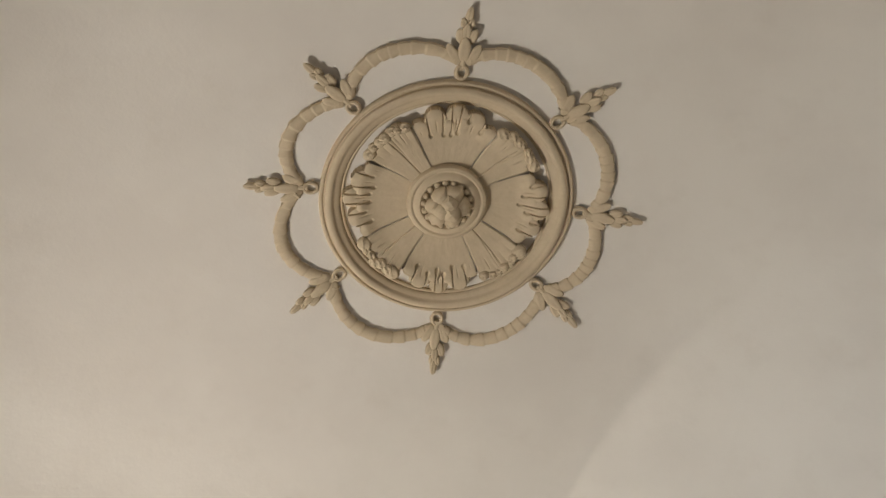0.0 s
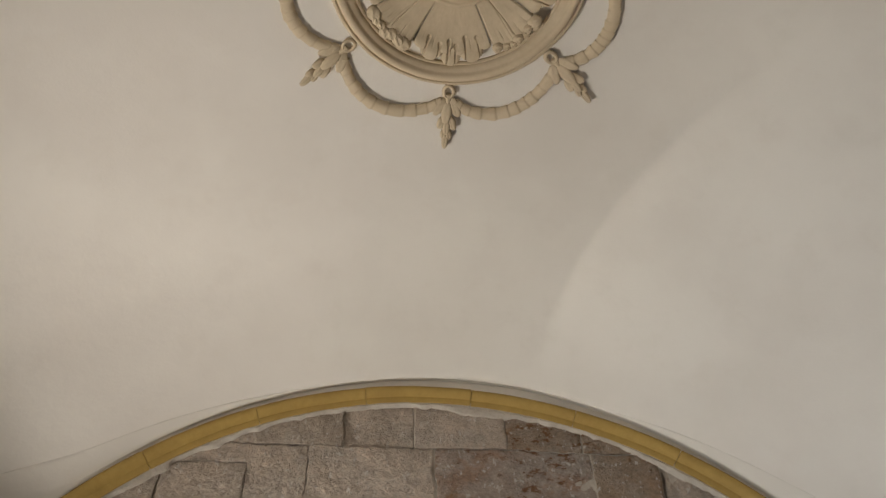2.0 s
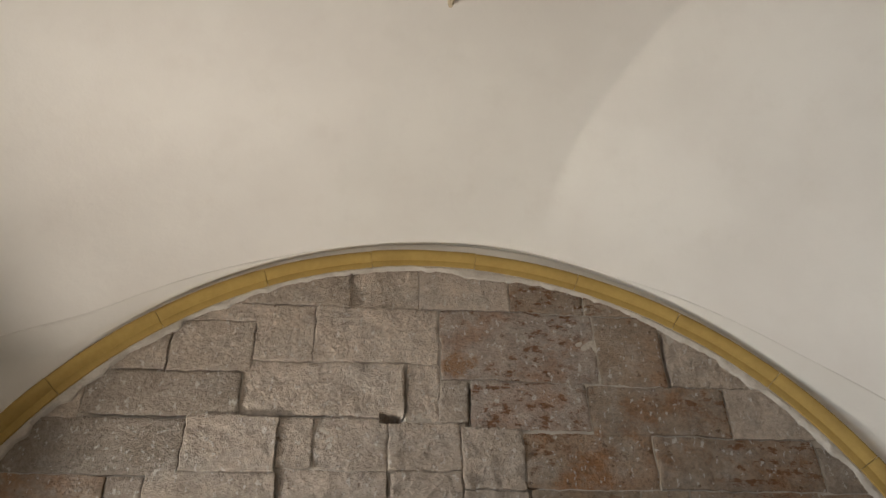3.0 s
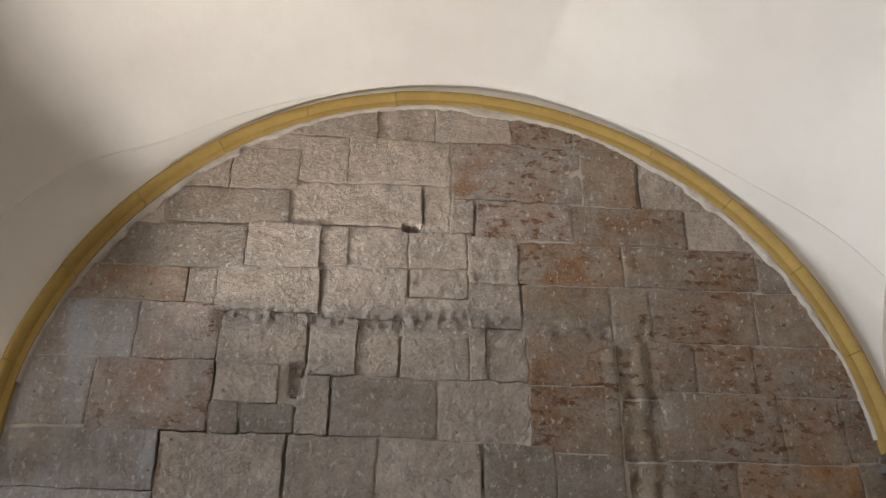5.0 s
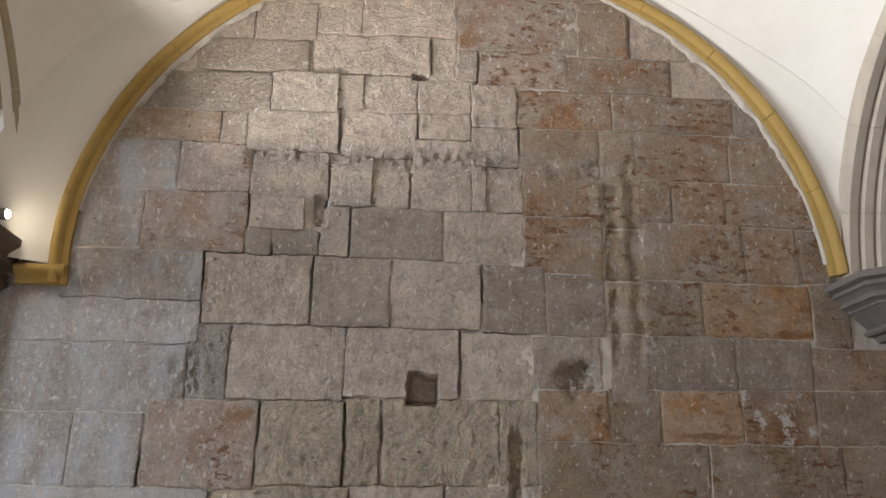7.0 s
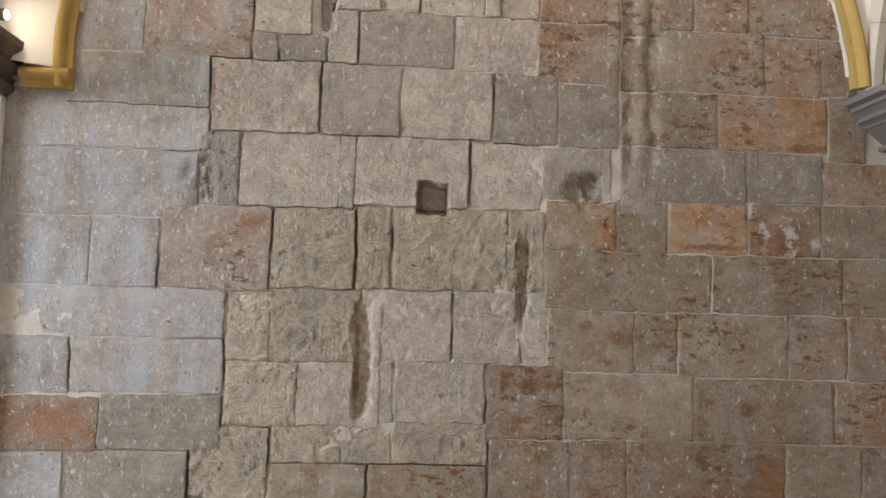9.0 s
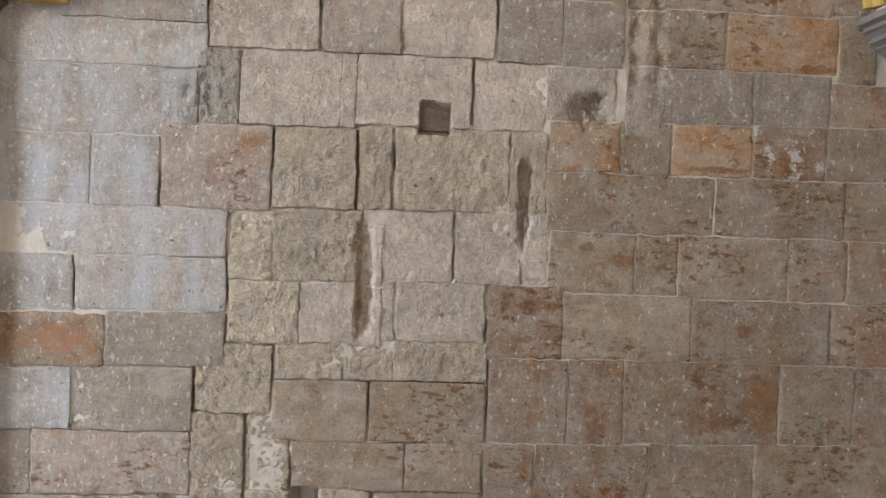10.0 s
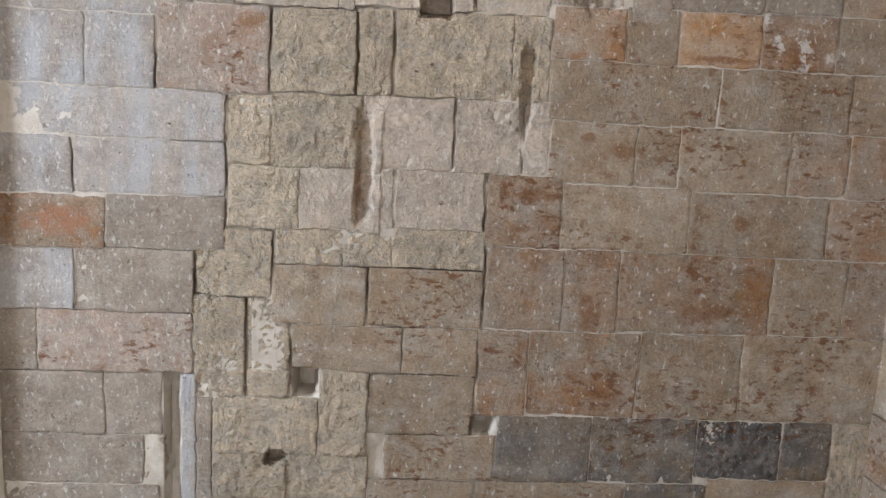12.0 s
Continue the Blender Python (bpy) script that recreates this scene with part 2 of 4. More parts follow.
class Geo:
    """Gathers vertices and faces of one mesh."""

    def __init__(self):
        self.v, self.f = [], []

    def grid(self, rows, close=False):
        base, w = len(self.v), len(rows[0])
        for r in rows:
            self.v += r
        for j in range(len(rows) - 1):
            for i in range(w if close else w - 1):
                k = (i + 1) % w
                self.f.append((base + j * w + i, base + j * w + k, base + (j + 1) * w + k, base + (j + 1) * w + i))
        return base

    def cap(self, base, w):
        self.f.append(tuple(range(base, base + w)))

    def tube(self, rings):
        b = self.grid(rings, True)
        w = len(rings[0])
        self.f.append(tuple(range(b + w - 1, b - 1, -1)))
        e = b + w * (len(rings) - 1)
        self.f.append(tuple(range(e, e + w)))

    def box(self, lo, hi):
        b = len(self.v)
        self.v += [(x, y, z) for x in (lo[0], hi[0]) for y in (lo[1], hi[1]) for z in (lo[2], hi[2])]
        self.f += [tuple(b + i for i in q) for q in ((0, 1, 3, 2), (4, 6, 7, 5), (0, 4, 5, 1), (2, 3, 7, 6), (0, 2, 6, 4), (1, 5, 7, 3))]

    def blob(self, at, nu=10, nv=7):
        """A closed rounded lump; at(direction) gives the place for a unit vector."""
        rows = []
        for j in range(1, nv):
            b = pi * j / nv
            rows.append([at((sin(b) * cos(2 * pi * i / nu), sin(b) * sin(2 * pi * i / nu), cos(b))) for i in range(nu)])
        base = self.grid(rows, True)
        top, low = len(self.v), len(self.v) + 1
        self.v += [at((0, 0, 1)), at((0, 0, -1))]
        for i in range(nu):
            k = (i + 1) % nu
            self.f.append((top, base + k, base + i))
            e = base + nu * (nv - 2)
            self.f.append((low, e + i, e + k))

    def mesh(self, name, material, smooth=True):
        me = bpy.data.meshes.new(name)
        me.from_pydata(self.v, [], self.f)
        me.materials.append(material)
        bm = bmesh.new()
        bm.from_mesh(me)
        bmesh.ops.recalc_face_normals(bm, faces=bm.faces[:])
        bm.to_mesh(me)
        bm.free()
        me.polygons.foreach_set("use_smooth", [smooth] * len(me.polygons))
        if smooth:
            me.set_sharp_from_angle(angle=radians(42))
        return me


def part(name, geo, material, parent=None, label="", smooth=True):
    ob = new(name, geo.mesh(name, material, smooth))
    ob.parent = parent
    if label:
        ob["label"] = label
    return ob


def thing(name, at=(0, 0, 0)):
    ob = new(name)
    ob.empty_display_size = 0.1
    ob.location = at
    return ob


def structure(name, lo, hi, material):
    g = Geo()
    g.box(lo, hi)
    return tagged(part(name, g, material, smooth=False), kind="structure")


def fbm(x, y, z, s, octaves=4):
    return noise.fractal(Vector((x * s, y * s, z * s)), 0.9, 2.1, octaves, noise_basis="PERLIN_ORIGINAL")


def step(a, b, x):
    t = min(max((x - a) / (b - a), 0.0), 1.0)
    return t * t * (3 - 2 * t)


# ---- vault ----


def dome_z(x, y):
    z = ZC + KZ * sqrt(max(AX * AX + BY * BY - x * x - (y + BY) ** 2, 0.0))
    # a crease where the eastern web bends down
    s = (x - 0.324 + 0.33 * y - 0.115 * y * y) * 0.92
    if s > 0:
        z -= 0.16 * (0.75 + 0.25 * step(0.0, 0.4, -y)) * (1 - math.exp(-s / 0.30)) * step(-1.65, -0.8, y) * step(-0.2, 0.9, z - ZC)
    # the plaster is dressed down on to the moulding at the wall
    if abs(x) < 1.6 and y > -0.42:
        rim = ZC + sqrt(1.692 ** 2 - x * x) + 0.75 * max(-y - 0.055, 0.0)
        near = (1 - step(0.0, 0.42, -y)) * (1 - step(1.1, 1.6, abs(x)))
        z += 0.85 * near * (rim - z)
    return z


def ceiling_vault():
    nx, ny, rows = 260, 200, []
    for j in range(ny + 1):
        y = -2.8 * j / ny
        row = []
        for i in range(nx + 1):
            x = -0.05 - 1.81 * cos(pi * i / nx)
            row.append((x, y, dome_z(x, y) + 0.004 * fbm(x, y, 0, 2.3)))
        rows.append(row)
    g = Geo()
    g.grid(rows)
    ob = part("ceiling", g, M_PLASTER)
    ob.data.set_sharp_from_angle(angle=pi)
    return tagged(ob, "off-white plastered domed vault over the bay", "ceiling", kind="structure")


ceiling_vault()


def rim_band():
    """Plaster strip of the wall rib, wider towards the springings."""
    rows, n = [], 120
    for i in range(n + 1):
        a = 0.03 + (pi - 0.06) * i / n
        d = 0.006 + 0.20 * abs(cos(a)) ** 2.2
        r0 = arch_r(a) + 0.052 * arch_w(a)
        row = []
        for k in range(9):
            t = k / 8
            y = -0.03 - d * t
            c = sqrt(max(AX * AX + BY * BY - (y + BY) ** 2, 0))
            r = r0 * (1 - t) ** 3 + (c - 0.004) * (1 - (1 - t) ** 3)
            x = r * cos(a)
            top = dome_z(min(max(x, -AX), AX), y) - 0.004
            z = ZC + (r0 * (1 - t) ** 3 + KZ * (c - 0.004) * (1 - (1 - t) ** 3)) * sin(a)
            row.append((x, y, min(z, top) if abs(x) < AX * 0.985 else z))
        c = row[-1]
        row.append((c[0] * 1.02, c[1] - 0.004, c[2] + 0.05))
        rows.append(row)
    g = Geo()
    g.grid(rows)
    tagged(part("trim_wall_rib", g, M_BAND), "white plaster rib band round the wall arch", "trim", kind="structure")


rim_band()

# profile: outward from the arch's inner edge, and forward from the wall
MOULD = [(0.0, -0.01), (0.0, 0.022), (0.012, 0.030), (0.019, 0.031), (0.022, 0.040), (0.028, 0.054), (0.037, 0.063), (0.046, 0.064), (0.054, 0.057), (0.058, 0.045), (0.060, -0.01)]


def wall_arch():
    trim = tagged(thing("trim_wall_arch", (0, 0, ZC)), "ochre-painted moulded arch framing the bare stone wall", "moulding", kind="structure")
    n = 13
    a0, a1 = 0.065, pi + 0.022
    for s in range(n):
        lo, hi = a0 + (a1 - a0) * s / n + 0.0007, a0 + (a1 - a0) * (s + 1) / n - 0.0007
        rings = []
        off = random.uniform(-0.0015, 0.0015)
        for i in range(11):
            a = lo + (hi - lo) * i / 10
            w = 0.0012 * fbm(cos(a) * 3, sin(a) * 3, s, 2)
            ri, wide = arch_r(a) + off + w, arch_w(a)
            rings.append([((ri + r * wide) * cos(a), -(1 - 0.2 * sin(a) ** 4) * d - off, (ri + r * wide) * sin(a)) for r, d in MOULD])
        g = Geo()
        g.tube(rings)
        part("moulding_block", g, M_OCHRE, trim)
    # return of the moulding at the western foot
    g = Geo()
    z = -0.036
    g.tube([[(x, -d, z + 0.004 + r * 1.35) for r, d in MOULD] for x in (-1.604, -1.66, -1.72, -1.80)])
    part("moulding_return", g, M_OCHRE, trim)


wall_arch()


def cross_rib(name, side, profile, material, label):
    """Arch across the corridor; profile of (x, inward offset), closed behind by the wall over it."""
    rib = tagged(thing(name, (side * AX, -BY, ZC)), label, "arch", kind="structure")
    n, blocks = 8, 11
    for b in range(blocks):
        rings = []
        for i in range(n + 1):
            a = pi * (b + (i / n) * 0.996 + 0.002) / blocks
            rings.append([(side * (x - AX), (BY - r) * cos(a), KZ * (BY - r) * sin(a)) for x, r in profile])
        g = Geo()
        g.tube(rings)
        part("voussoir", g, material, rib)
    g = Geo()
    rings = []
    for i in range(61):
        a = pi * i / 60
        rings.append([(side * (x - AX), (BY - r) * cos(a) * (1 if r > -0.5 else 1.05), (KZ * (BY - r) * sin(a)) if r > -0.5 else KZ * (BY + 1.1) * sin(a)) for x, r in ((AX + 0.10, -0.02), (AX + 0.78, -0.02), (AX + 0.78, -1.1), (AX + 0.10, -1.1))])
    g.tube(rings)
    part("spandrel", g, M_PLASTER, rib)


cross_rib("arch_east", 1, [(1.685, -0.03), (1.680, 0.045), (1.690, 0.062), (1.724, 0.066), (1.727, 0.054), (1.737, 0.054), (1.744, 0.084), (1.776, 0.092), (1.781, 0.080), (1.791, 0.080), (1.799, 0.11), (1.846, 0.118), (1.852, 0.104), (1.868, 0.104), (1.880, 0.13), (2.6, 0.13), (2.6, -0.03)], M_RIB, "moulded grey-beige stone arch across the corridor")
cross_rib("arch_west", -1, [(1.818, -0.02), (1.814, 0.02), (1.826, 0.045), (1.861, 0.055), (1.871, 0.045), (1.883, 0.047), (1.896, 0.07), (1.951, 0.075), (2.6, 0.075), (2.6, -0.02)], M_RIB_OCHRE, "ochre-tinted moulded stone arch across the corridor")

# ---- wall ----
HOLES = [(-0.202, 2.18, -0.069, 2.301, 0.10), (-0.674, 0.593, -0.577, 0.711, 0.12), (0.093, 0.459, 0.186, 0.531, 0.09), (-0.212, 3.640, -0.150, 3.668, 0.06), (-1.196, -0.1, -1.145, 0.675, 0.06)]


def sunk(x, z):
    """How far the face lies behind the plane of the wall: put-log holes, chases, grooves and broken places."""
    w = 0.012 * fbm(x, 0, z, 9)
    d = 0.0
    for x0, z0, x1, z1, deep in HOLES:
        d = max(d, deep * step(x0 - 0.006, x0 + 0.008, x + w) * (1 - step(x1 - 0.008, x1 + 0.006, x + w)) * step(z0 - 0.006, z0 + 0.01, z + w) * (1 - step(z1 - 0.008, z1 + 0.006, z + w)))
    q = ((x - 0.5 + w) / 0.10) ** 2 + ((z - 2.30 + w) / 0.078) ** 2
    d = max(d, 0.042 * (1 - step(0.1, 1.3, q + 0.5 * fbm(x, 1, z, 12))) * (1 + 0.7 * fbm(x, 7, z, 18) + 0.5 * fbm(x, 7, z, 40)))
    q = ((x + 0.736 + 2 * w) / 0.05) ** 2 + ((z - 0.325 + 2 * w) / 0.03) ** 2
    d = max(d, 0.07 * (1 - step(0.4, 1.1, q)))
    # upright chases
    d = max(d, 0.032 * (1 + 0.6 * fbm(x, 8, z, 20)) * (1 - step(0.2, 1.0, ((x + 0.405 + w) / 0.040) ** 2)) * step(1.30, 1.42, z + w) * (1 - step(1.74, 1.84, z)))
    for cx, r in ((0.672, 0.034), (0.772, 0.03)):
        d = max(d, 0.011 * (1 + 0.8 * fbm(x, 6, z, 17) + 0.8 * fbm(x, 3, z, 38)) * (1 - step(0.05, 1.2, ((x - cx + 1.6 * w + 0.01 * (z - 2.8)) / r) ** 2)) * step(2.25, 2.5, z) * (1 - step(3.15, 3.24, z + w)))
    d = max(d, 0.034 * (1 + 0.6 * fbm(x, 8, z, 20)) * (1 - step(0.2, 1.0, ((x - 0.236 + 1.5 * w) / 0.03) ** 2)) * step(1.72, 1.82, z) * (1 - step(2.02, 2.12, z)))
    # long sloping groove under the upper blocks
    e = 0.03 * fbm(x, 9, 0, 3.5)
    g = (1 - step(3.262, 3.302, z + 0.7 * w + 0.6 * e)) * step(3.17, 3.27, z + 1.2 * w + 0.6 * e) * step(-0.97, -0.90, x) * (1 - step(0.22, 0.36, x))
    g = max(g, 0.7 * step(0.36, 0.42, x + w) * (1 - step(0.74, 0.82, x + w)) * step(3.16, 3.22, z + e) * (1 - step(3.25, 3.28, z + w + e)))
    d = max(d, 0.015 * g * (1 + 0.3 * fbm(x, 4, z, 16) + 0.7 * fbm(x, 4, z, 38)))
    # gap beside a small block
    d = max(d, 0.028 * step(-0.63, -0.61, x + w) * (1 - step(-0.575, -0.56, x + w)) * step(2.92, 2.95, z) * (1 - step(3.04, 3.07, z)))
    # broken edge beside the western toothing
    q = ((x + 1.09 + w) / 0.07) ** 2 + ((z - 2.27 + w) / 0.13) ** 2
    d = max(d, 0.022 * (1 - step(0.1, 1.3, q + 0.6 * fbm(x, 2, z, 11))) * (0.6 + 0.8 * fbm(x, 3, z, 26)))
    return d


WALL = tagged(thing("wall_north"), "bare patched stone block wall, cream, grey and reddish", "wall", kind="structure")


# joints that have lost their mortar: x, then z from and to; and z, then x from and to
GAPS_UP = [(-0.14, 3.68, 3.88), (-0.02, 3.85, 4.01), (-0.53, 3.31, 3.46), (-0.19, 3.34, 3.47), (0.27, 3.29, 3.42), (-0.56, 3.06, 3.22), (-0.91, 2.79, 3.10), (-0.62, 2.51, 2.78), (0.10, 2.62, 2.76), (0.01, 2.23, 2.48), (-1.06, 2.59, 2.77), (-0.79, 2.78, 2.90), (-0.47, 2.79, 3.00), (-0.21, 3.02, 3.18), (0.09, 3.61, 3.78), (0.80, 3.80, 4.02), (-0.45, 1.85, 2.18), (-0.31, 2.02, 2.19), (0.09, 1.34, 1.57), (-0.79, 1.87, 2.18), (-1.23, 1.84, 2.17), (-0.96, 1.44, 1.83), (-1.56, 1.42, 1.64), (-1.08, 0.96, 1.21), (-0.78, 1.04, 1.30), (-0.87, 0.59, 1.01), (-0.69, 0.71, 1.02), (0.10, 0.90, 1.26), (-0.37, 0.92, 1.16), (-0.05, 1.59, 1.85), (-0.28, 1.34, 1.56), (0.11, 0.55, 0.90), (0.24, 1.58, 1.86)]
GAPS_LEVEL = [(2.78, -1.06, -0.63), (2.58, -1.78, -1.07), (2.50, -1.02, -0.61), (2.49, -0.60, 0.09), (2.18, -0.91, -0.51), (2.19, -0.45, -0.01), (3.30, -0.93, -0.53), (3.66, -0.55, -0.20), (2.49, 0.11, 0.32), (2.20, -0.79, -0.45), (1.66, -1.56, -0.96), (1.20, -1.84, -0.96), (1.16, -0.77, 0.10), (1.02, -1.07, -0.78), (0.94, -1.84, -1.08), (0.68, -1.84, -1.10), (1.84, -0.95, -0.44)]


def backing():
    """Mortar bed behind the blocks, deeper where the joints are open."""
    g, rows = Geo(), []
    nx, nz = 230, 270
    for j in range(nz + 1):
        z = -0.02 + 4.44 * j / nz
        row = []
        for i in range(nx + 1):
            x = -1.9 + 3.8 * i / nx
            edge = 0.07 * fbm(0, 1, z, 2.5)
            mid = step(-1.22, -1.10, x + edge) * (1 - step(0.08, 0.22, x + edge - (0.12 if z > 1.9 else 0)))
            lost = step(-0.12, 0.16, fbm(x, 3, z, 3.2))
            deep = 0.0052 + 0.0022 * mid + 0.013 * mid * lost * (1 - 0.6 * step(3.3, 3.5, z)) + 0.0018 * fbm(x, 0, z, 11)
            deep += 0.024 * max([1.0 * step(-0.35, 0.05, fbm(x, 5, z, 5)) for gx, a, c in GAPS_UP if abs(x - gx) < 0.016 and a < z < c] + [0.4 for gz, a, c in GAPS_LEVEL if abs(z - gz) < 0.016 and a < x < c] + [0.0])
            row.append((x, deep + 1.15 * sunk(x, z), z))
        rows.append(row)
    g.grid(rows)
    part("mortar_bed", g, M_MORTAR, WALL)
    g = Geo()
    g.box((-2.5, 0.2, 0), (2.5, 0.5, 5.0))
    part("wall_core", g, M_MORTAR, WALL, smooth=False)


backing()


def lime_fillet():
    """Ragged lime run where the blocks meet the arch."""
    g, rows, n = Geo(), [], 420
    for i in range(n + 1):
        a = 0.10 + (pi - 0.28) * i / n
        x, z = cos(a), sin(a)
        thick = 0.010 + 0.022 * max(0.0, 0.35 + fbm(x, 3, z, 6) + 0.7 * fbm(x, 4, z, 22)) * step(0.0, 0.5, sin(a))
        ro = arch_r(a) + 0.012
        ri = arch_r(a) - thick
        rows.append([(r * x, y + 0.003 * fbm(r * x, 2, r * z, 30), ZC + r * z) for r, y in ((ro, -0.014), ((ro + 2 * ri) / 3, -0.016), (ri + 0.003, -0.009), (ri, 0.004))])
    g.grid(rows)
    part("lime_fillet", g, M_MORTAR, WALL, "ragged pale lime along the arch")


lime_fillet()


def stones(*blocks):
    """Blocks of one course: x and z of two corners, and the kind of stone."""
    for x0, z0, x1, z1, kind in blocks:
        tight = random.choice((0.0007, 0.0012, 0.0022)) if kind in "xcj" else random.uniform(0.0018, 0.0036)
        gl, gr, gb, gt = [tight] * 4
        for x, a, c in GAPS_UP:
            if min(c, z1) - max(a, z0) > 0.4 * (z1 - z0) or (a > z0 - 0.02 and c < z1 + 0.02):
                gl, gr = (0.0060 if abs(x - x0) < 0.022 else gl), (0.0060 if abs(x - x1) < 0.022 else gr)
        for z, a, c in GAPS_LEVEL:
            if min(c, x1) - max(a, x0) > 0.4 * (x1 - x0):
                gb, gt = (0.0026 if abs(z - z0) < 0.022 else gb), (0.0026 if abs(z - z1) < 0.022 else gt)
        x0, x1, z0, z1 = x0 + gl, x1 - gr, max(z0 + gb, 0.0), z1 - gt
        cell = 0.008 if kind in "xckj" else 0.015
        nx, nz = max(int((x1 - x0) / cell), 3), max(int((z1 - z0) / cell), 3)
        proud = random.uniform(-0.006, 0.008) if kind in "xcj" else random.uniform(-0.002, 0.003)
        tilt, lean = random.uniform(-0.012, 0.012), random.uniform(-0.012, 0.012)
        seed, amp = random.uniform(0, 50), RELIEF[kind]
        cx, cz, g, rows = (x0 + x1) / 2, (z0 + z1) / 2, Geo(), []
        us = [0.0, 0.25 / nx] + [i / nx for i in range(1, nx)] + [1 - 0.25 / nx, 1.0]
        vs = [0.0, 0.25 / nz] + [i / nz for i in range(1, nz)] + [1 - 0.25 / nz, 1.0]
        rnd = random.uniform(0.003, 0.007) if kind in "xj" else random.uniform(0.002, 0.005)
        for v in vs:
            row = []
            for u in us:
                x, z = x0 + (x1 - x0) * u, z0 + (z1 - z0) * v
                # worn corners, wavering edges
                ex, ez = min(u, 1 - u) * (x1 - x0), min(v, 1 - v) * (z1 - z0)
                c = max(0.0, 1 - (ex + ez) / (2.2 * rnd))
                x -= (x - cx) / abs(x - cx + 1e-9) * c * rnd * 0.35
                z -= (z - cz) / abs(z - cz + 1e-9) * c * rnd * 0.35
                wx, wz = 0.0062 * fbm(x, 2, z, 4.5) + 0.0050 * fbm(x, 5, z, 26), 0.0062 * fbm(x, 8, z, 4.5) + 0.0050 * fbm(x, 11, z, 26)
                e = min(ex, ez)
                edge = (0.0045 if kind in "xkj" else 0.003 if kind == "c" else 0.002) * (1 - min(e / rnd, 1.0)) ** 2
                if kind in "xjk":
                    d = amp * (1.1 - 1.5 * noise.turbulence(Vector((x * 27, seed, z * 27)), 5, True, noise_basis="PERLIN_ORIGINAL", amplitude_scale=0.6))
                else:
                    d = amp * (fbm(x, seed, z, 14) * 0.6 + 0.6 * fbm(x, seed, z, 38, 3))
                d += (0.5 * amp * fbm(x, seed, z, 4.5) if kind in "xkj" else 0)
                y = -proud + tilt * (x - cx) + lean * (z - cz) + edge + d
                row.append((x + wx, y + sunk(x + wx, z + wz), z + wz))
            rows.append(row)
        w = len(us)
        b = g.grid(rows)
        rim = [b + i for i in range(w)] + [b + j * w + w - 1 for j in range(1, len(vs))] + [b + (len(vs) - 1) * w + i for i in range(w - 2, -1, -1)] + [b + j * w for j in range(len(vs) - 2, 0, -1)]
        k = len(g.v)
        g.v += [(g.v[i][0], g.v[i][1] + 0.07, g.v[i][2]) for i in rim]
        m = len(rim)
        g.f += [(rim[i], k + i, k + (i + 1) % m, rim[(i + 1) % m]) for i in range(m)]
        part("stone", g, STONE[kind], WALL)


# ---- piers and room ----


def octagon(cx, cy, r, z):
    return [(cx + r * cos(pi / 8 + k * pi / 4), cy + r * sin(pi / 8 + k * pi / 4), z) for k in range(8)]


def east_pier():
    pier = tagged(thing("pier_east", (2.0, -0.1, 0)), "octagonal stone pier with a moulded grey capital", "pier", kind="structure")
    z, kinds = 0.0, "urupurgru"
    for i, h in enumerate((0.31, 0.29, 0.34, 0.28, 0.31, 0.30, 0.32, 0.34)):
        g = Geo()
        r = 0.292 + random.uniform(-0.003, 0.003)
        top = min(z + h, 2.49)
        g.tube([octagon(0.13, 0, r - 0.004, z + 0.002), octagon(0.13, 0, r, z + 0.006), octagon(0.13, 0, r, top - 0.006), octagon(0.13, 0, r - 0.004, top - 0.002)])
        part("drum", g, STONE[kinds[i]], pier)
        z = top
    g = Geo()
    prof = [(0.28, 2.48), (0.3, 2.504), (0.335, 2.507), (0.345, 2.517), (0.335, 2.529), (0.315, 2.532), (0.312, 2.541), (0.325, 2.575), (0.345, 2.606), (0.352, 2.609), (0.352, 2.618), (0.365, 2.626), (0.385, 2.633), (0.385, 2.643), (0.375, 2.647), (0.378, 2.657), (0.4, 2.674), (0.418, 2.681), (0.418, 2.689), (0.41, 2.692), (0.412, 2.701), (0.445, 2.711), (0.45, 2.735), (0.44, 2.742)]
    g.tube([octagon(0.06 * (1 - step(2.50, 2.62, z)), 0, r, z) for r, z in [(q * 0.97, 2.48 + (e - 2.48) * 0.93) for q, e in prof]])
    part("capital", g, M_CAPITAL, pier, "moulded grey stone capital", smooth=False)


east_pier()


def west_pier():
    pier = tagged(thing("pier_west", (-2.15, -0.2, 0)), "plastered pier with a dark moulded impost", "pier", kind="structure")
    g = Geo()
    g.box((-0.35, 0.155, 0), (0.285, 0.2, 2.62))
    part("shaft", g, M_BAND, pier, smooth=False)
    g = Geo()
    prof = [(0.0, 2.585), (0.012, 2.60), (0.03, 2.612), (0.03, 2.628), (0.02, 2.635), (0.03, 2.655), (0.062, 2.69), (0.062, 2.705), (0.052, 2.712), (0.06, 2.73), (0.09, 2.76), (0.092, 2.79), (0.0, 2.80)]
    g.tube([[(-0.35 - o, 0.12 - 4.2 * o, z), (0.285 + o, 0.12 - 4.2 * o, z), (0.285 + o, 0.198, z), (-0.35 - o, 0.198, z)] for o, z in prof])
    part("impost", g, M_IMPOST, pier, "dark brown moulded stone impost", smooth=False)


west_pier()


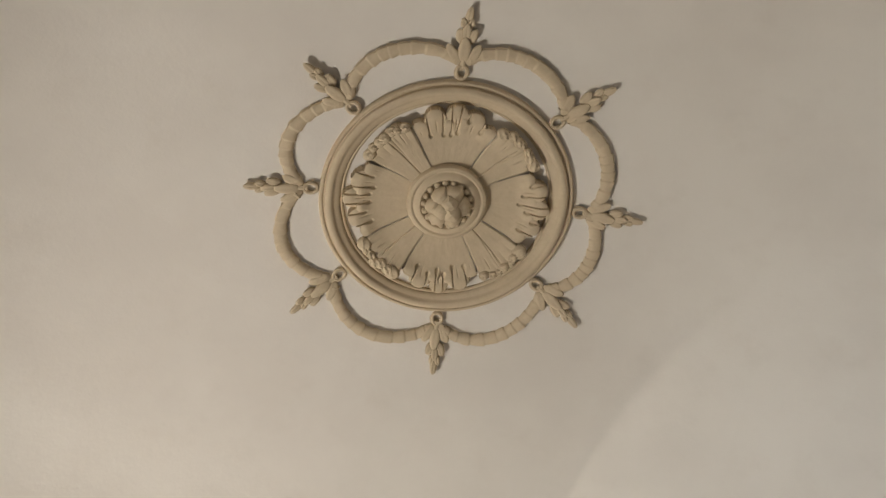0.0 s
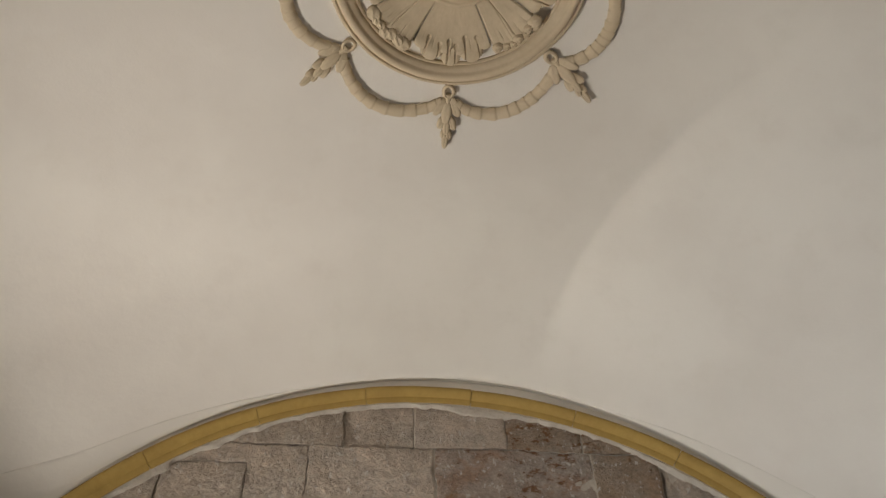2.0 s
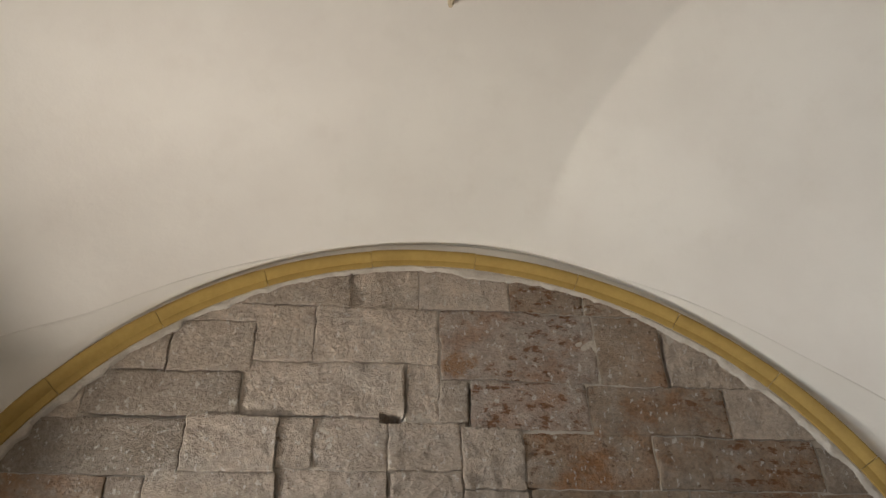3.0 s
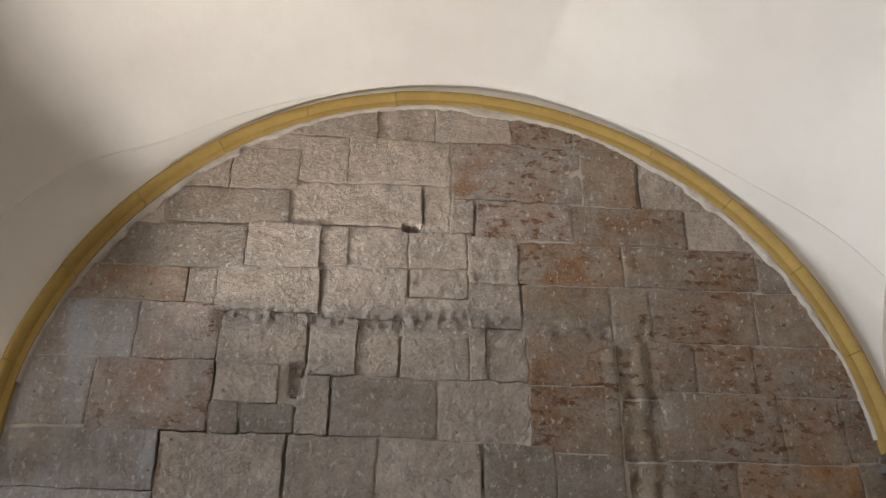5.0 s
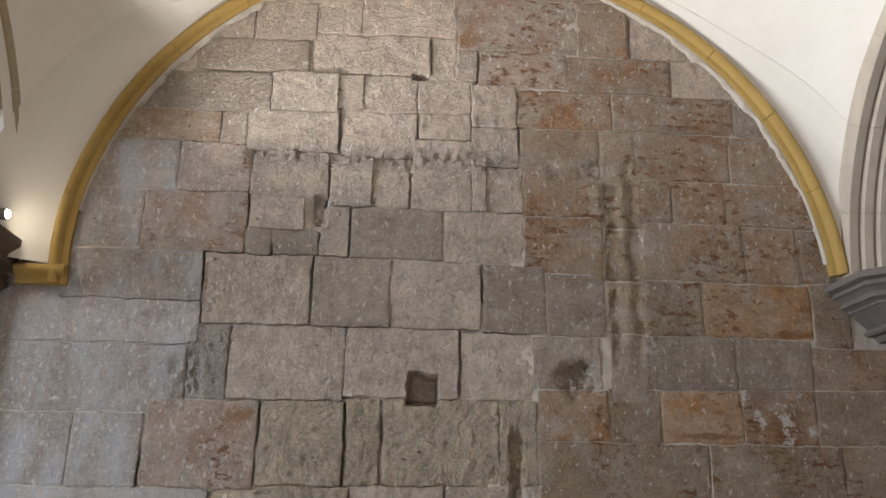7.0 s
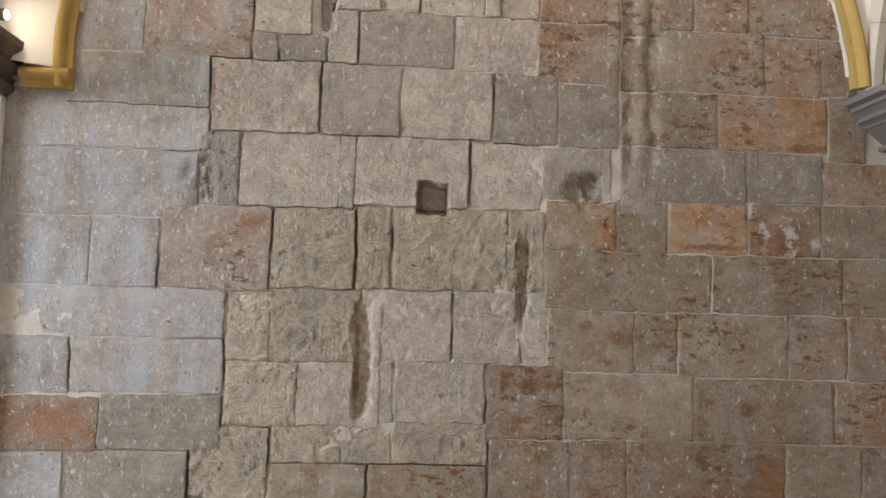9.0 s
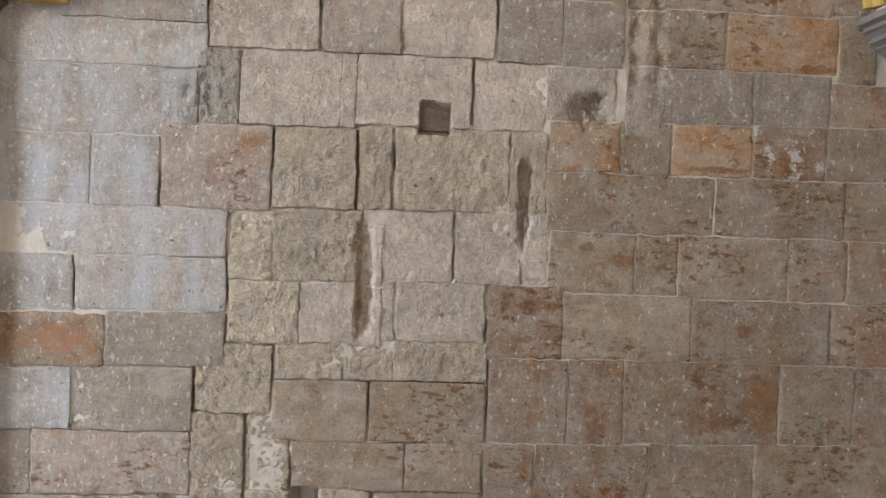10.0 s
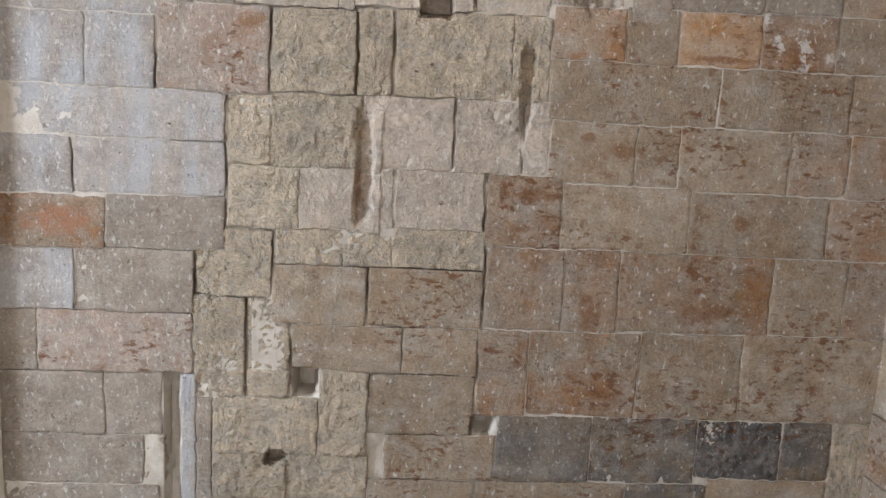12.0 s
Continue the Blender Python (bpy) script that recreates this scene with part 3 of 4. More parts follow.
def uplight():
    lamp = tagged(thing("spotlight", (-1.82, -0.21, 2.80)), "small lit spotlight standing on the dark impost", "lamp")
    g = Geo()
    rings = [[(r * cos(2 * pi * k / 16), r * sin(2 * pi * k / 16), z) for k in range(16)] for r, z in ((0.022, 0.0), (0.024, 0.006), (0.008, 0.010), (0.008, 0.035))]
    g.tube(rings)
    part("base", g, M_IMPOST, lamp)
    g = Geo()
    g.tube([[(0.02 + h, r * cos(2 * pi * k / 16), 0.055 + r * sin(2 * pi * k / 16)) for k in range(16)] for r, h in ((0.010, -0.05), (0.020, -0.04), (0.023, 0.0), (0.023, 0.012))])
    head = part("head", g, M_IMPOST, lamp)
    g = Geo()
    g.tube([[(0.0325 + h, r * cos(2 * pi * k / 16), 0.055 + r * sin(2 * pi * k / 16)) for k in range(16)] for r, h in ((0.016, 0.0), (0.014, 0.006), (0.007, 0.01))])
    part("lens", g, glow_mat(), head, "glowing warm-white lens")


uplight()

structure("floor", (-7.2, -8.2, -0.2), (3.8, 0.5, 0.0), M_FLOOR)
# assumed outer walls and ceiling, added to enclose the light out of view
structure("wall_east", (3.5, -8.2, 0.0), (3.8, 0.5, 5.3), STONE["u"])
for n, lo, hi in (("wall_west", (-7.2, -8.2, 0), (-7.0, -3.9, 5.3)), ("wall_west_1", (-7.2, -1.3, 0), (-7.0, 0.5, 5.3)), ("wall_west_2", (-7.2, -3.9, 4.2), (-7.0, -1.3, 5.3)), ("wall_west_3", (-7.2, -3.9, 0), (-7.0, -1.3, 0.3)),
                  ("wall_south", (-7.0, -8.2, 0), (-3.6, -8.0, 5.3)), ("wall_south_1", (-1.6, -8.2, 0), (3.5, -8.0, 5.3)), ("wall_south_2", (-3.6, -8.2, 2.9), (-1.6, -8.0, 5.3)), ("wall_south_3", (-3.6, -8.2, 0), (-1.6, -8.0, 0.4)),
                  ("wall_north_1", (-7.0, 0.0, 0), (-2.5, 0.3, 5.3)), ("wall_north_2", (2.5, 0.0, 0), (3.5, 0.3, 5.3)),
                  ("ceiling_1", (-7.0, -8.0, 5.1), (3.5, 0.3, 5.3)), ("wall_inner", (-2.2, -3.2, 4.55), (2.2, -2.85, 5.1))):
    structure(n, lo, hi, STONE["u"] if "south" in n or "west" in n else M_BAND)

# ---- ceiling rose ----
RX, RY, RS = -0.045, -1.437, 0.967


def rose(u, v, h):
    """A place on the rose: offsets on the vault and the depth below it, from the rose's centre."""
    u, v = u * RS, v * RS
    return (u, v, dome_z(RX + u, RY + v) - h - ZC)


def on_rose(r, a, h):
    return rose(r * cos(a), r * sin(a), h)


ROSE = tagged(thing("ceiling_rose", (RX, RY, ZC)), "beige stucco ceiling rose with acanthus leaves and garlands", "ceiling rose")


def rose_ring():
    g, rows, n = Geo(), [], 120
    prof = [(0.418, -0.01), (0.419, 0.012), (0.414, 0.019), (0.408, 0.020), (0.404, 0.016), (0.401, 0.017), (0.398, 0.028), (0.390, 0.034), (0.380, 0.034), (0.374, 0.029), (0.371, 0.024), (0.366, 0.022), (0.359, 0.020), (0.352, 0.015), (0.349, 0.010), (0.344, 0.011), (0.340, 0.008), (0.339, -0.01)]
    for i in range(n):
        a = 2 * pi * i / n
        w = 0.0012 * fbm(cos(a), sin(a), 0, 3)
        rows.append([on_rose(r + w, a, h) for r, h in prof])
    rows.append(rows[0])
    g.grid(rows)
    part("ring", g, M_ROSE, ROSE, "moulded round frame")


rose_ring()


def acanthus():
    """Four open leaves with cut fingers, and between them four smooth ones that roll over at the rim."""
    for k in range(8):
        a, openleaf = radians(45 * k), k % 2 == 0
        if openleaf:
            spec = ((-0.40, 0.300, 0.030), (-0.215, 0.334, 0.038), (-0.09, 0.300, 0.022), (0.0, 0.350, 0.036), (0.09, 0.300, 0.022), (0.215, 0.336, 0.038), (0.40, 0.298, 0.030))
        else:
            spec = ((-0.24, 0.300, 0.022), (-0.13, 0.318, 0.027), (0.0, 0.318, 0.03), (0.13, 0.318, 0.027), (0.24, 0.300, 0.022))
        fingers = []
        for off, r1, w in spec:
            w *= random.uniform(0.92, 1.08)
            fingers.append((off + random.uniform(-0.02, 0.02), r1 + random.uniform(-0.010, 0.005) - w, w, random.uniform(-0.002, 0.003)))
        cuts = []
        for p, q in zip(fingers, fingers[1:]):
            cuts.append(((p[0] + q[0]) / 2 + random.uniform(-0.01, 0.01), random.uniform(0.225, 0.285), random.uniform(-0.4, 0.4)))
        half = 0.47 if openleaf else 0.30
        rows, nr, na = [], 84, 120
        for j in range(nr + 1):
            r = 0.10 + 0.25 * j / nr
            row = []
            for i in range(na + 1):
                off = (i / na - 0.5) * 2 * half
                base = 0.018 + 0.006 * step(0.16, 0.30, r) + (0 if openleaf else 0.004)
                body = r < (0.278 if openleaf else 0.296) + 0.012 * cos(7 * off)
                h = base if body else -0.014
                for fo, rc, w, up in fingers:
                    side, run = r * (off - fo), max(r - rc, 0.0)
                    d = math.hypot(side * (1.0 + 0.5 * step(0.30, 0.20, r) if r < 0.2 else 1.0), run) / w
                    if d < 1 and r > 0.17:
                        rise = step(0.225, 0.30, r)
                        q = base + (0.010 * sqrt(1 - d * d) + up) * rise + (0.007 * step(rc - 0.03, rc + 0.012, r) if openleaf else 0.0)
                        if w > 0.026:
                            q -= 0.003 * math.exp(-(side / 0.002) ** 2) * (1 - step(rc - 0.015, rc, r)) * step(0.24, 0.27, r)
                        h = max(h, q)
                if openleaf:
                    # drop-shaped cuts between the fingers
                    for co, r0, bend in cuts:
                        if r > r0:
                            side = r * (off - co) - bend * (r - r0) * (0.31 - r) * 2
                            wide = 0.0022 + 0.0042 * math.exp(-((r - r0 - 0.012) / 0.010) ** 2)
                            h -= 0.008 * math.exp(-(side / wide) ** 4) * step(r0, r0 + 0.008, r)
                else:
                    h -= 0.004 * math.exp(-(r * off / 0.0020) ** 2) * (1 - step(0.28, 0.30, r))
                    h -= 0.002 * math.exp(-((r * off - 0.10 * (r - 0.16)) / 0.0028) ** 2) * step(0.17, 0.2, r)
                    h -= 0.004 * step(half - 0.03, half, abs(off)) * step(0.13, 0.2, r)
                h += 0.0006 * fbm(r * 9, off * 5, k, 2)
                row.append(on_rose(r, a + off, h))
            rows.append(row)
        g = Geo()
        g.grid(rows)
        leaf = part("acanthus_leaf", g, M_ROSE, ROSE)
        if not openleaf:
            g = Geo()
            for i in range(7):
                o = (i - 3) * 0.078 + random.uniform(-0.012, 0.012)
                rr = 0.318 - 0.009 * abs(i - 3) / 3 + random.uniform(-0.010, 0.005)
                c = (rr * cos(a + o), rr * sin(a + o))
                s = random.uniform(0.014, 0.022) * (1.25 if i in (0, 6) else 1.0)
                hh = 0.030 + random.uniform(-0.003, 0.007)
                g.blob(lambda d, c=c, s=s, hh=hh, q=a + o: rose(c[0] + s * (0.95 * d[0] * cos(q) - 1.1 * d[1] * sin(q)), c[1] + s * (0.95 * d[0] * sin(q) + 1.1 * d[1] * cos(q)), hh + 0.017 * d[2] + 0.003 * sin(7 * d[0] + 5 * d[1])), 14, 9)
            part("rolled_edge", g, M_ROSE, leaf)


acanthus()


def rose_centre():
    g, rows = Geo(), []
    prof = [(0.132, 0.010), (0.134, 0.030), (0.128, 0.040), (0.119, 0.043), (0.112, 0.040), (0.107, 0.043), (0.098, 0.050), (0.090, 0.051), (0.084, 0.046), (0.080, 0.036), (0.074, 0.030), (0.05, 0.030), (0.001, 0.030)]
    for i in range(64):
        rows.append([on_rose(r, 2 * pi * i / 64, h) for r, h in prof])
    rows.append(rows[0])
    g.grid(rows)
    cup = part("cup", g, M_ROSE, ROSE)
    for k in range(18):
        g = Geo()
        a = 2 * pi * k / 18
        c = (0.077 * cos(a), 0.077 * sin(a))
        g.blob(lambda d, c=c: rose(c[0] + 0.012 * d[0], c[1] + 0.012 * d[1], 0.046 + 0.013 * d[2]), 8, 6)
        part("bead", g, M_ROSE, cup)
    # flower bud of bulging petals
    for ring, (count, r, h, s) in enumerate(((6, 0.042, 0.060, 0.034), (3, 0.020, 0.078, 0.031))):
        for k in range(count):
            g = Geo()
            a = 2 * pi * (k + 0.3 * ring) / count + random.uniform(-0.15, 0.15)
            c = (r * cos(a), r * sin(a))
            hh, ss = h + random.uniform(-0.004, 0.004), s * random.uniform(0.9, 1.1)
            ph = random.uniform(0, 9)
            g.blob(lambda d: rose(c[0] + ss * d[0] * (1 + 0.1 * sin(5 * d[1] + ph)), c[1] + ss * d[1] * (1 + 0.1 * sin(6 * d[0] + ph)), hh + ss * 0.9 * d[2] + 0.003 * sin(9 * d[0] + ph) * sin(8 * d[1])), 14, 10)
            part("bud_petal", g, M_ROSE, cup)


rose_centre()
TIPS = [0, -44, -90, -136, -176, 140, 89, 40]  # directions of the eight sprigs


def garland(a, b):
    """A wrapped ribbon swung outwards between two sprigs."""
    n, g, rings = 150, Geo(), []
    ph = random.uniform(0, 6)
    for i in range(n + 1):
        s = i / n
        ang = a + (b - a) * (0.06 + 0.88 * s)
        r = 0.486 + 0.060 * sin(pi * s) ** 0.75
        wrap = (s * 10 + ph + 0.3 * sin(9 * s + ph)) % 1
        lump = 0.96 + 0.22 * wrap - 0.22 * max(0.0, (wrap - 0.86) / 0.14) + 0.04 * sin(37 * s + ph)
        w = (0.017 + 0.004 * sin(pi * s)) * lump
        # direction along the swag
        e = 0.01
        r2 = 0.486 + 0.060 * sin(pi * min(s + e, 1)) ** 0.75
        a2 = a + (b - a) * (0.06 + 0.88 * (s + e))
        tx, ty = r2 * cos(a2) - r * cos(ang), r2 * sin(a2) - r * sin(ang)
        m = math.hypot(tx, ty) or 1
        nx, ny = -ty / m, tx / m
        ring = []
        for k in range(10):
            q = 2 * pi * k / 10
            o, h = w * cos(q), 0.007 + 0.013 * lump * (abs(sin(q)) ** 0.7 * (1 if sin(q) > 0 else -1))
            ring.append(rose(r * cos(ang) + nx * o - 0.010 * sin(pi * s), r * sin(ang) + ny * o + 0.007 * sin(pi * s), h))
        rings.append(ring)
    g.tube(rings)
    part("garland", g, M_ROSE, ROSE, "ribbon-wrapped garland")


def leaflet(g, r, a, off, turn, length, width, h):
    """A pointed-oval leaflet; off is sideways from the sprig's line."""
    bx, by = r * cos(a) - off * sin(a), r * sin(a) + off * cos(a)
    c, s = cos(a + turn), sin(a + turn)

    def at(d):
        t = d[0] * length / 2
        w = 1.3 * width * d[1] * (1.0 - 0.12 * d[0])
        hh = h + 0.010 * d[2] + 0.005 * d[0] - (0.003 * math.exp(-(d[1] / 0.25) ** 2) if d[2] > 0 else 0)
        return rose(bx + (t + length / 2) * c - w * s, by + (t + length / 2) * s + w * c, hh)

    g.blob(at, 12, 8)


def sprig(a):
    base = part("sprig", sprig_stem(a), M_ROSE, ROSE, "stucco leaf sprig")
    # little loop on the frame
    g, rings = Geo(), []
    for i in range(17):
        q = 2 * pi * i / 16
        cr, co = 0.445 + 0.021 * cos(q), 0.017 * sin(q)
        ring = []
        for k in range(8):
            e = 2 * pi * k / 8
            rr, oo, h = cr + 0.007 * cos(q) * cos(e), co + 0.007 * sin(q) * cos(e), 0.010 + 0.008 * sin(e)
            ring.append(rose(rr * cos(a) - oo * sin(a), rr * sin(a) + oo * cos(a), h))
        rings.append(ring)
    g.grid(rings, True)
    part("loop", g, M_ROSE, base)
    for r, off, turn, length, width, h in ((0.468, 0.010, 0.50, 0.075, 0.014, 0.014), (0.468, -0.010, -0.50, 0.075, 0.014, 0.014), (0.478, 0.0, 0.0, 0.085, 0.015, 0.019), (0.535, 0.008, 0.38, 0.052, 0.012, 0.014), (0.535, -0.008, -0.38, 0.052, 0.012, 0.014), (0.545, 0.0, 0.0, 0.055, 0.011, 0.019), (0.582, 0.005, 0.25, 0.036, 0.009, 0.013), (0.582, -0.005, -0.25, 0.036, 0.009, 0.013), (0.600, 0.0, 0.0, 0.052, 0.0095, 0.015)):
        g = Geo()
        leaflet(g, r, a, off, turn + random.uniform(-0.08, 0.08), length * random.uniform(0.93, 1.07), width, h)
        part("leaflet", g, M_ROSE, base)


def sprig_stem(a):
    g, rings = Geo(), []
    for i in range(12):
        r = 0.455 + 0.16 * i / 11
        w = 0.011 - 0.004 * i / 11
        rings.append([rose(r * cos(a) - w * cos(2 * pi * k / 8) * sin(a), r * sin(a) + w * cos(2 * pi * k / 8) * cos(a), 0.008 + 0.010 * sin(2 * pi * k / 8)) for k in range(8)])
    g.tube(rings)
    return g


for i, deg in enumerate(TIPS):
    sprig(radians(deg))
    nxt = TIPS[(i + 1) % 8]
    garland(radians(deg), radians(deg - ((deg - nxt) % 360)))

# ---- blocks of the wall ----
stones((-0.818, 4.087, -0.334, 4.286, "c"), (-0.334, 4.088, -0.086, 4.318, "c"), (-0.086, 4.089, 0.248, 4.320, "c"), (0.248, 4.089, 0.526, 4.301, "r"), (0.526, 4.085, 0.822, 4.233, "r"), (-0.938, 4.012, -0.600, 4.088, "c"))
stones((-1.183, 3.811, -0.939, 4.025, "c"), (-0.939, 3.811, -0.659, 4.012, "c"), (-0.659, 3.859, -0.455, 4.085, "c"), (-0.455, 3.861, -0.017, 4.088, "c"), (-0.017, 3.802, 0.552, 4.089, "p"), (0.552, 3.797, 0.799, 4.085, "r"))
stones((0.799, 3.796, 1.208, 4.112, "c"))
stones((-1.332, 3.630, -1.182, 3.817, "c"), (-1.182, 3.644, -0.683, 3.811, "g"), (-0.683, 3.654, -0.135, 3.860, "c"), (-0.135, 3.649, -0.016, 3.861, "c"), (-0.016, 3.645, 0.088, 3.802, "c"), (0.088, 3.621, 0.496, 3.802, "p"))
stones((0.496, 3.609, 0.982, 3.796, "r"), (0.982, 3.606, 1.350, 3.796, "c"))
stones((-1.452, 3.442, -0.843, 3.636, "g"), (-0.843, 3.458, -0.544, 3.650, "c"), (-0.544, 3.474, -0.431, 3.651, "c"), (-0.431, 3.474, -0.191, 3.654, "c"), (-0.191, 3.476, 0.052, 3.645, "c"), (0.053, 3.415, 0.258, 3.626, "c"))
stones((0.258, 3.424, 0.700, 3.614, "o"), (0.700, 3.424, 1.265, 3.606, "r"), (1.265, 3.422, 1.462, 3.585, "g"))
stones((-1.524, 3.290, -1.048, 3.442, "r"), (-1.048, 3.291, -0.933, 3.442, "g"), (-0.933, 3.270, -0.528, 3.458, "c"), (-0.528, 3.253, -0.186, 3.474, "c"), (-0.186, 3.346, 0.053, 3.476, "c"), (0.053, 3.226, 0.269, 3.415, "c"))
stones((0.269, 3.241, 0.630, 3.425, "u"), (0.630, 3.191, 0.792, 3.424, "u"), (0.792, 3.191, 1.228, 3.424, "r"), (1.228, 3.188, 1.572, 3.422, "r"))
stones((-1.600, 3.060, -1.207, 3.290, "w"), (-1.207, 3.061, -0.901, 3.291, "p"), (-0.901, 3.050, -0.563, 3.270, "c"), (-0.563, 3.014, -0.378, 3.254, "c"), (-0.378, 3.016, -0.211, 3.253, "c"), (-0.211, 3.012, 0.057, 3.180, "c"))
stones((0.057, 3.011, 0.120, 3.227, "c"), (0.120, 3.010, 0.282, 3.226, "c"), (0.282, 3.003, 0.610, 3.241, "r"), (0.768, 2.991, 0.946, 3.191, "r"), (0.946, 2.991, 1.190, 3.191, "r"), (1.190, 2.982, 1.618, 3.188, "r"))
stones((-1.644, 2.802, -1.335, 3.058, "w"), (-1.335, 2.791, -0.897, 3.061, "p"), (-0.898, 2.903, -0.659, 3.050, "c"), (-0.897, 2.790, -0.788, 2.903, "g"), (-0.788, 2.788, -0.591, 2.903, "g"), (-0.591, 2.782, -0.464, 3.014, "c"))
stones((-0.464, 2.779, -0.065, 3.014, "g"), (-0.065, 2.774, 0.286, 3.010, "c"), (0.286, 2.741, 0.598, 3.003, "r"), (0.792, 2.726, 1.256, 2.991, "r"), (1.256, 2.726, 1.499, 2.982, "r"), (1.499, 2.731, 1.664, 2.982, "r"))
stones((-1.650, 2.583, -1.059, 2.796, "w"), (-1.059, 2.487, -0.613, 2.788, "c"), (-0.613, 2.488, -0.284, 2.782, "g"), (-0.284, 2.488, 0.100, 2.776, "c"), (0.100, 2.478, 0.374, 2.774, "g"), (0.374, 2.471, 0.629, 2.741, "g"))
stones((0.794, 2.484, 1.052, 2.725, "u"), (1.052, 2.484, 1.530, 2.726, "b"), (1.530, 2.452, 1.698, 2.731, "u"))
stones((-1.870, 2.398, -1.059, 2.583, "w"), (-0.926, 2.186, -0.523, 2.488, "c"), (-0.523, 2.186, -0.462, 2.488, "c"), (-0.462, 2.199, 0.009, 2.488, "c"), (0.009, 2.201, 0.311, 2.478, "c"), (0.311, 2.252, 0.605, 2.471, "g"))
stones((0.763, 2.259, 1.175, 2.484, "g"), (1.175, 2.270, 1.510, 2.484, "g"), (1.510, 2.273, 1.880, 2.452, "r"))
stones((-1.870, 2.123, -1.091, 2.398, "w"), (-1.091, 2.181, -0.926, 2.487, "j"))
stones((-1.870, 1.841, -1.505, 2.123, "w"), (-1.505, 1.841, -1.232, 2.123, "w"), (-1.232, 1.841, -0.788, 2.181, "p"), (-0.788, 1.856, -0.448, 2.186, "x"), (-0.448, 1.858, -0.302, 2.196, "x"), (-0.302, 1.863, 0.169, 2.200, "x"))
stones((0.169, 1.865, 0.328, 2.201, "x"), (0.327, 2.040, 0.623, 2.252, "o"), (0.623, 2.040, 0.839, 2.257, "u"), (0.839, 2.043, 1.185, 2.259, "b"), (1.185, 2.044, 1.502, 2.270, "q"), (1.502, 2.045, 1.880, 2.273, "u"))
stones((-1.870, 1.644, -0.957, 1.841, "w"), (-0.957, 1.563, -0.780, 1.841, "x"), (-0.780, 1.562, -0.420, 1.856, "x"), (-0.420, 1.569, -0.046, 1.861, "c"), (-0.046, 1.570, 0.235, 1.864, "c"), (0.235, 1.571, 0.349, 1.865, "c"))
stones((0.328, 1.797, 1.030, 2.042, "u"), (1.030, 1.799, 1.585, 2.044, "u"), (1.585, 1.800, 1.880, 2.045, "u"))
stones((-1.870, 1.410, -1.560, 1.643, "w"), (-1.560, 1.422, -0.956, 1.644, "w"), (-0.956, 1.307, -0.665, 1.562, "x"), (-0.665, 1.310, -0.422, 1.562, "c"), (-0.335, 1.325, -0.279, 1.570, "c"), (-0.279, 1.330, 0.095, 1.570, "c"))
stones((0.349, 1.547, 0.708, 1.798, "u"), (0.708, 1.546, 0.889, 1.797, "u"), (0.889, 1.537, 1.359, 1.799, "u"), (1.359, 1.536, 1.611, 1.799, "r"), (1.611, 1.532, 1.880, 1.800, "r"))
stones((-1.870, 1.189, -1.434, 1.410, "o"), (-1.434, 1.204, -0.956, 1.422, "g"), (-1.077, 1.019, -0.765, 1.301, "x"), (-0.766, 1.159, -0.481, 1.310, "x"), (-0.481, 1.162, -0.279, 1.325, "x"), (-0.279, 1.163, 0.111, 1.330, "x"))
stones((0.095, 1.270, 0.417, 1.571, "r"), (0.417, 1.273, 0.956, 1.546, "u"), (0.956, 1.272, 1.548, 1.536, "u"), (1.548, 1.271, 1.882, 1.532, "r"))
stones((-1.870, 0.937, -1.560, 1.189, "w"), (-1.560, 0.938, -1.077, 1.204, "g"), (-0.765, 0.910, -0.373, 1.161, "u"), (-0.373, 0.915, 0.111, 1.163, "u"), (0.111, 0.917, 0.447, 1.270, "r"), (0.447, 0.918, 0.681, 1.273, "r"))
stones((0.681, 0.927, 1.341, 1.273, "o"), (1.341, 0.933, 1.667, 1.271, "u"), (1.667, 0.933, 1.914, 1.271, "r"))
stones((-1.870, 0.675, -1.710, 0.935, "g"), (-1.710, 0.678, -1.086, 0.938, "p"), (-1.086, 0.583, -0.867, 1.019, "x"), (-0.867, 0.711, -0.686, 1.019, "x"), (-0.686, 0.710, -0.221, 0.910, "u"), (-0.221, 0.706, 0.105, 0.915, "u"))
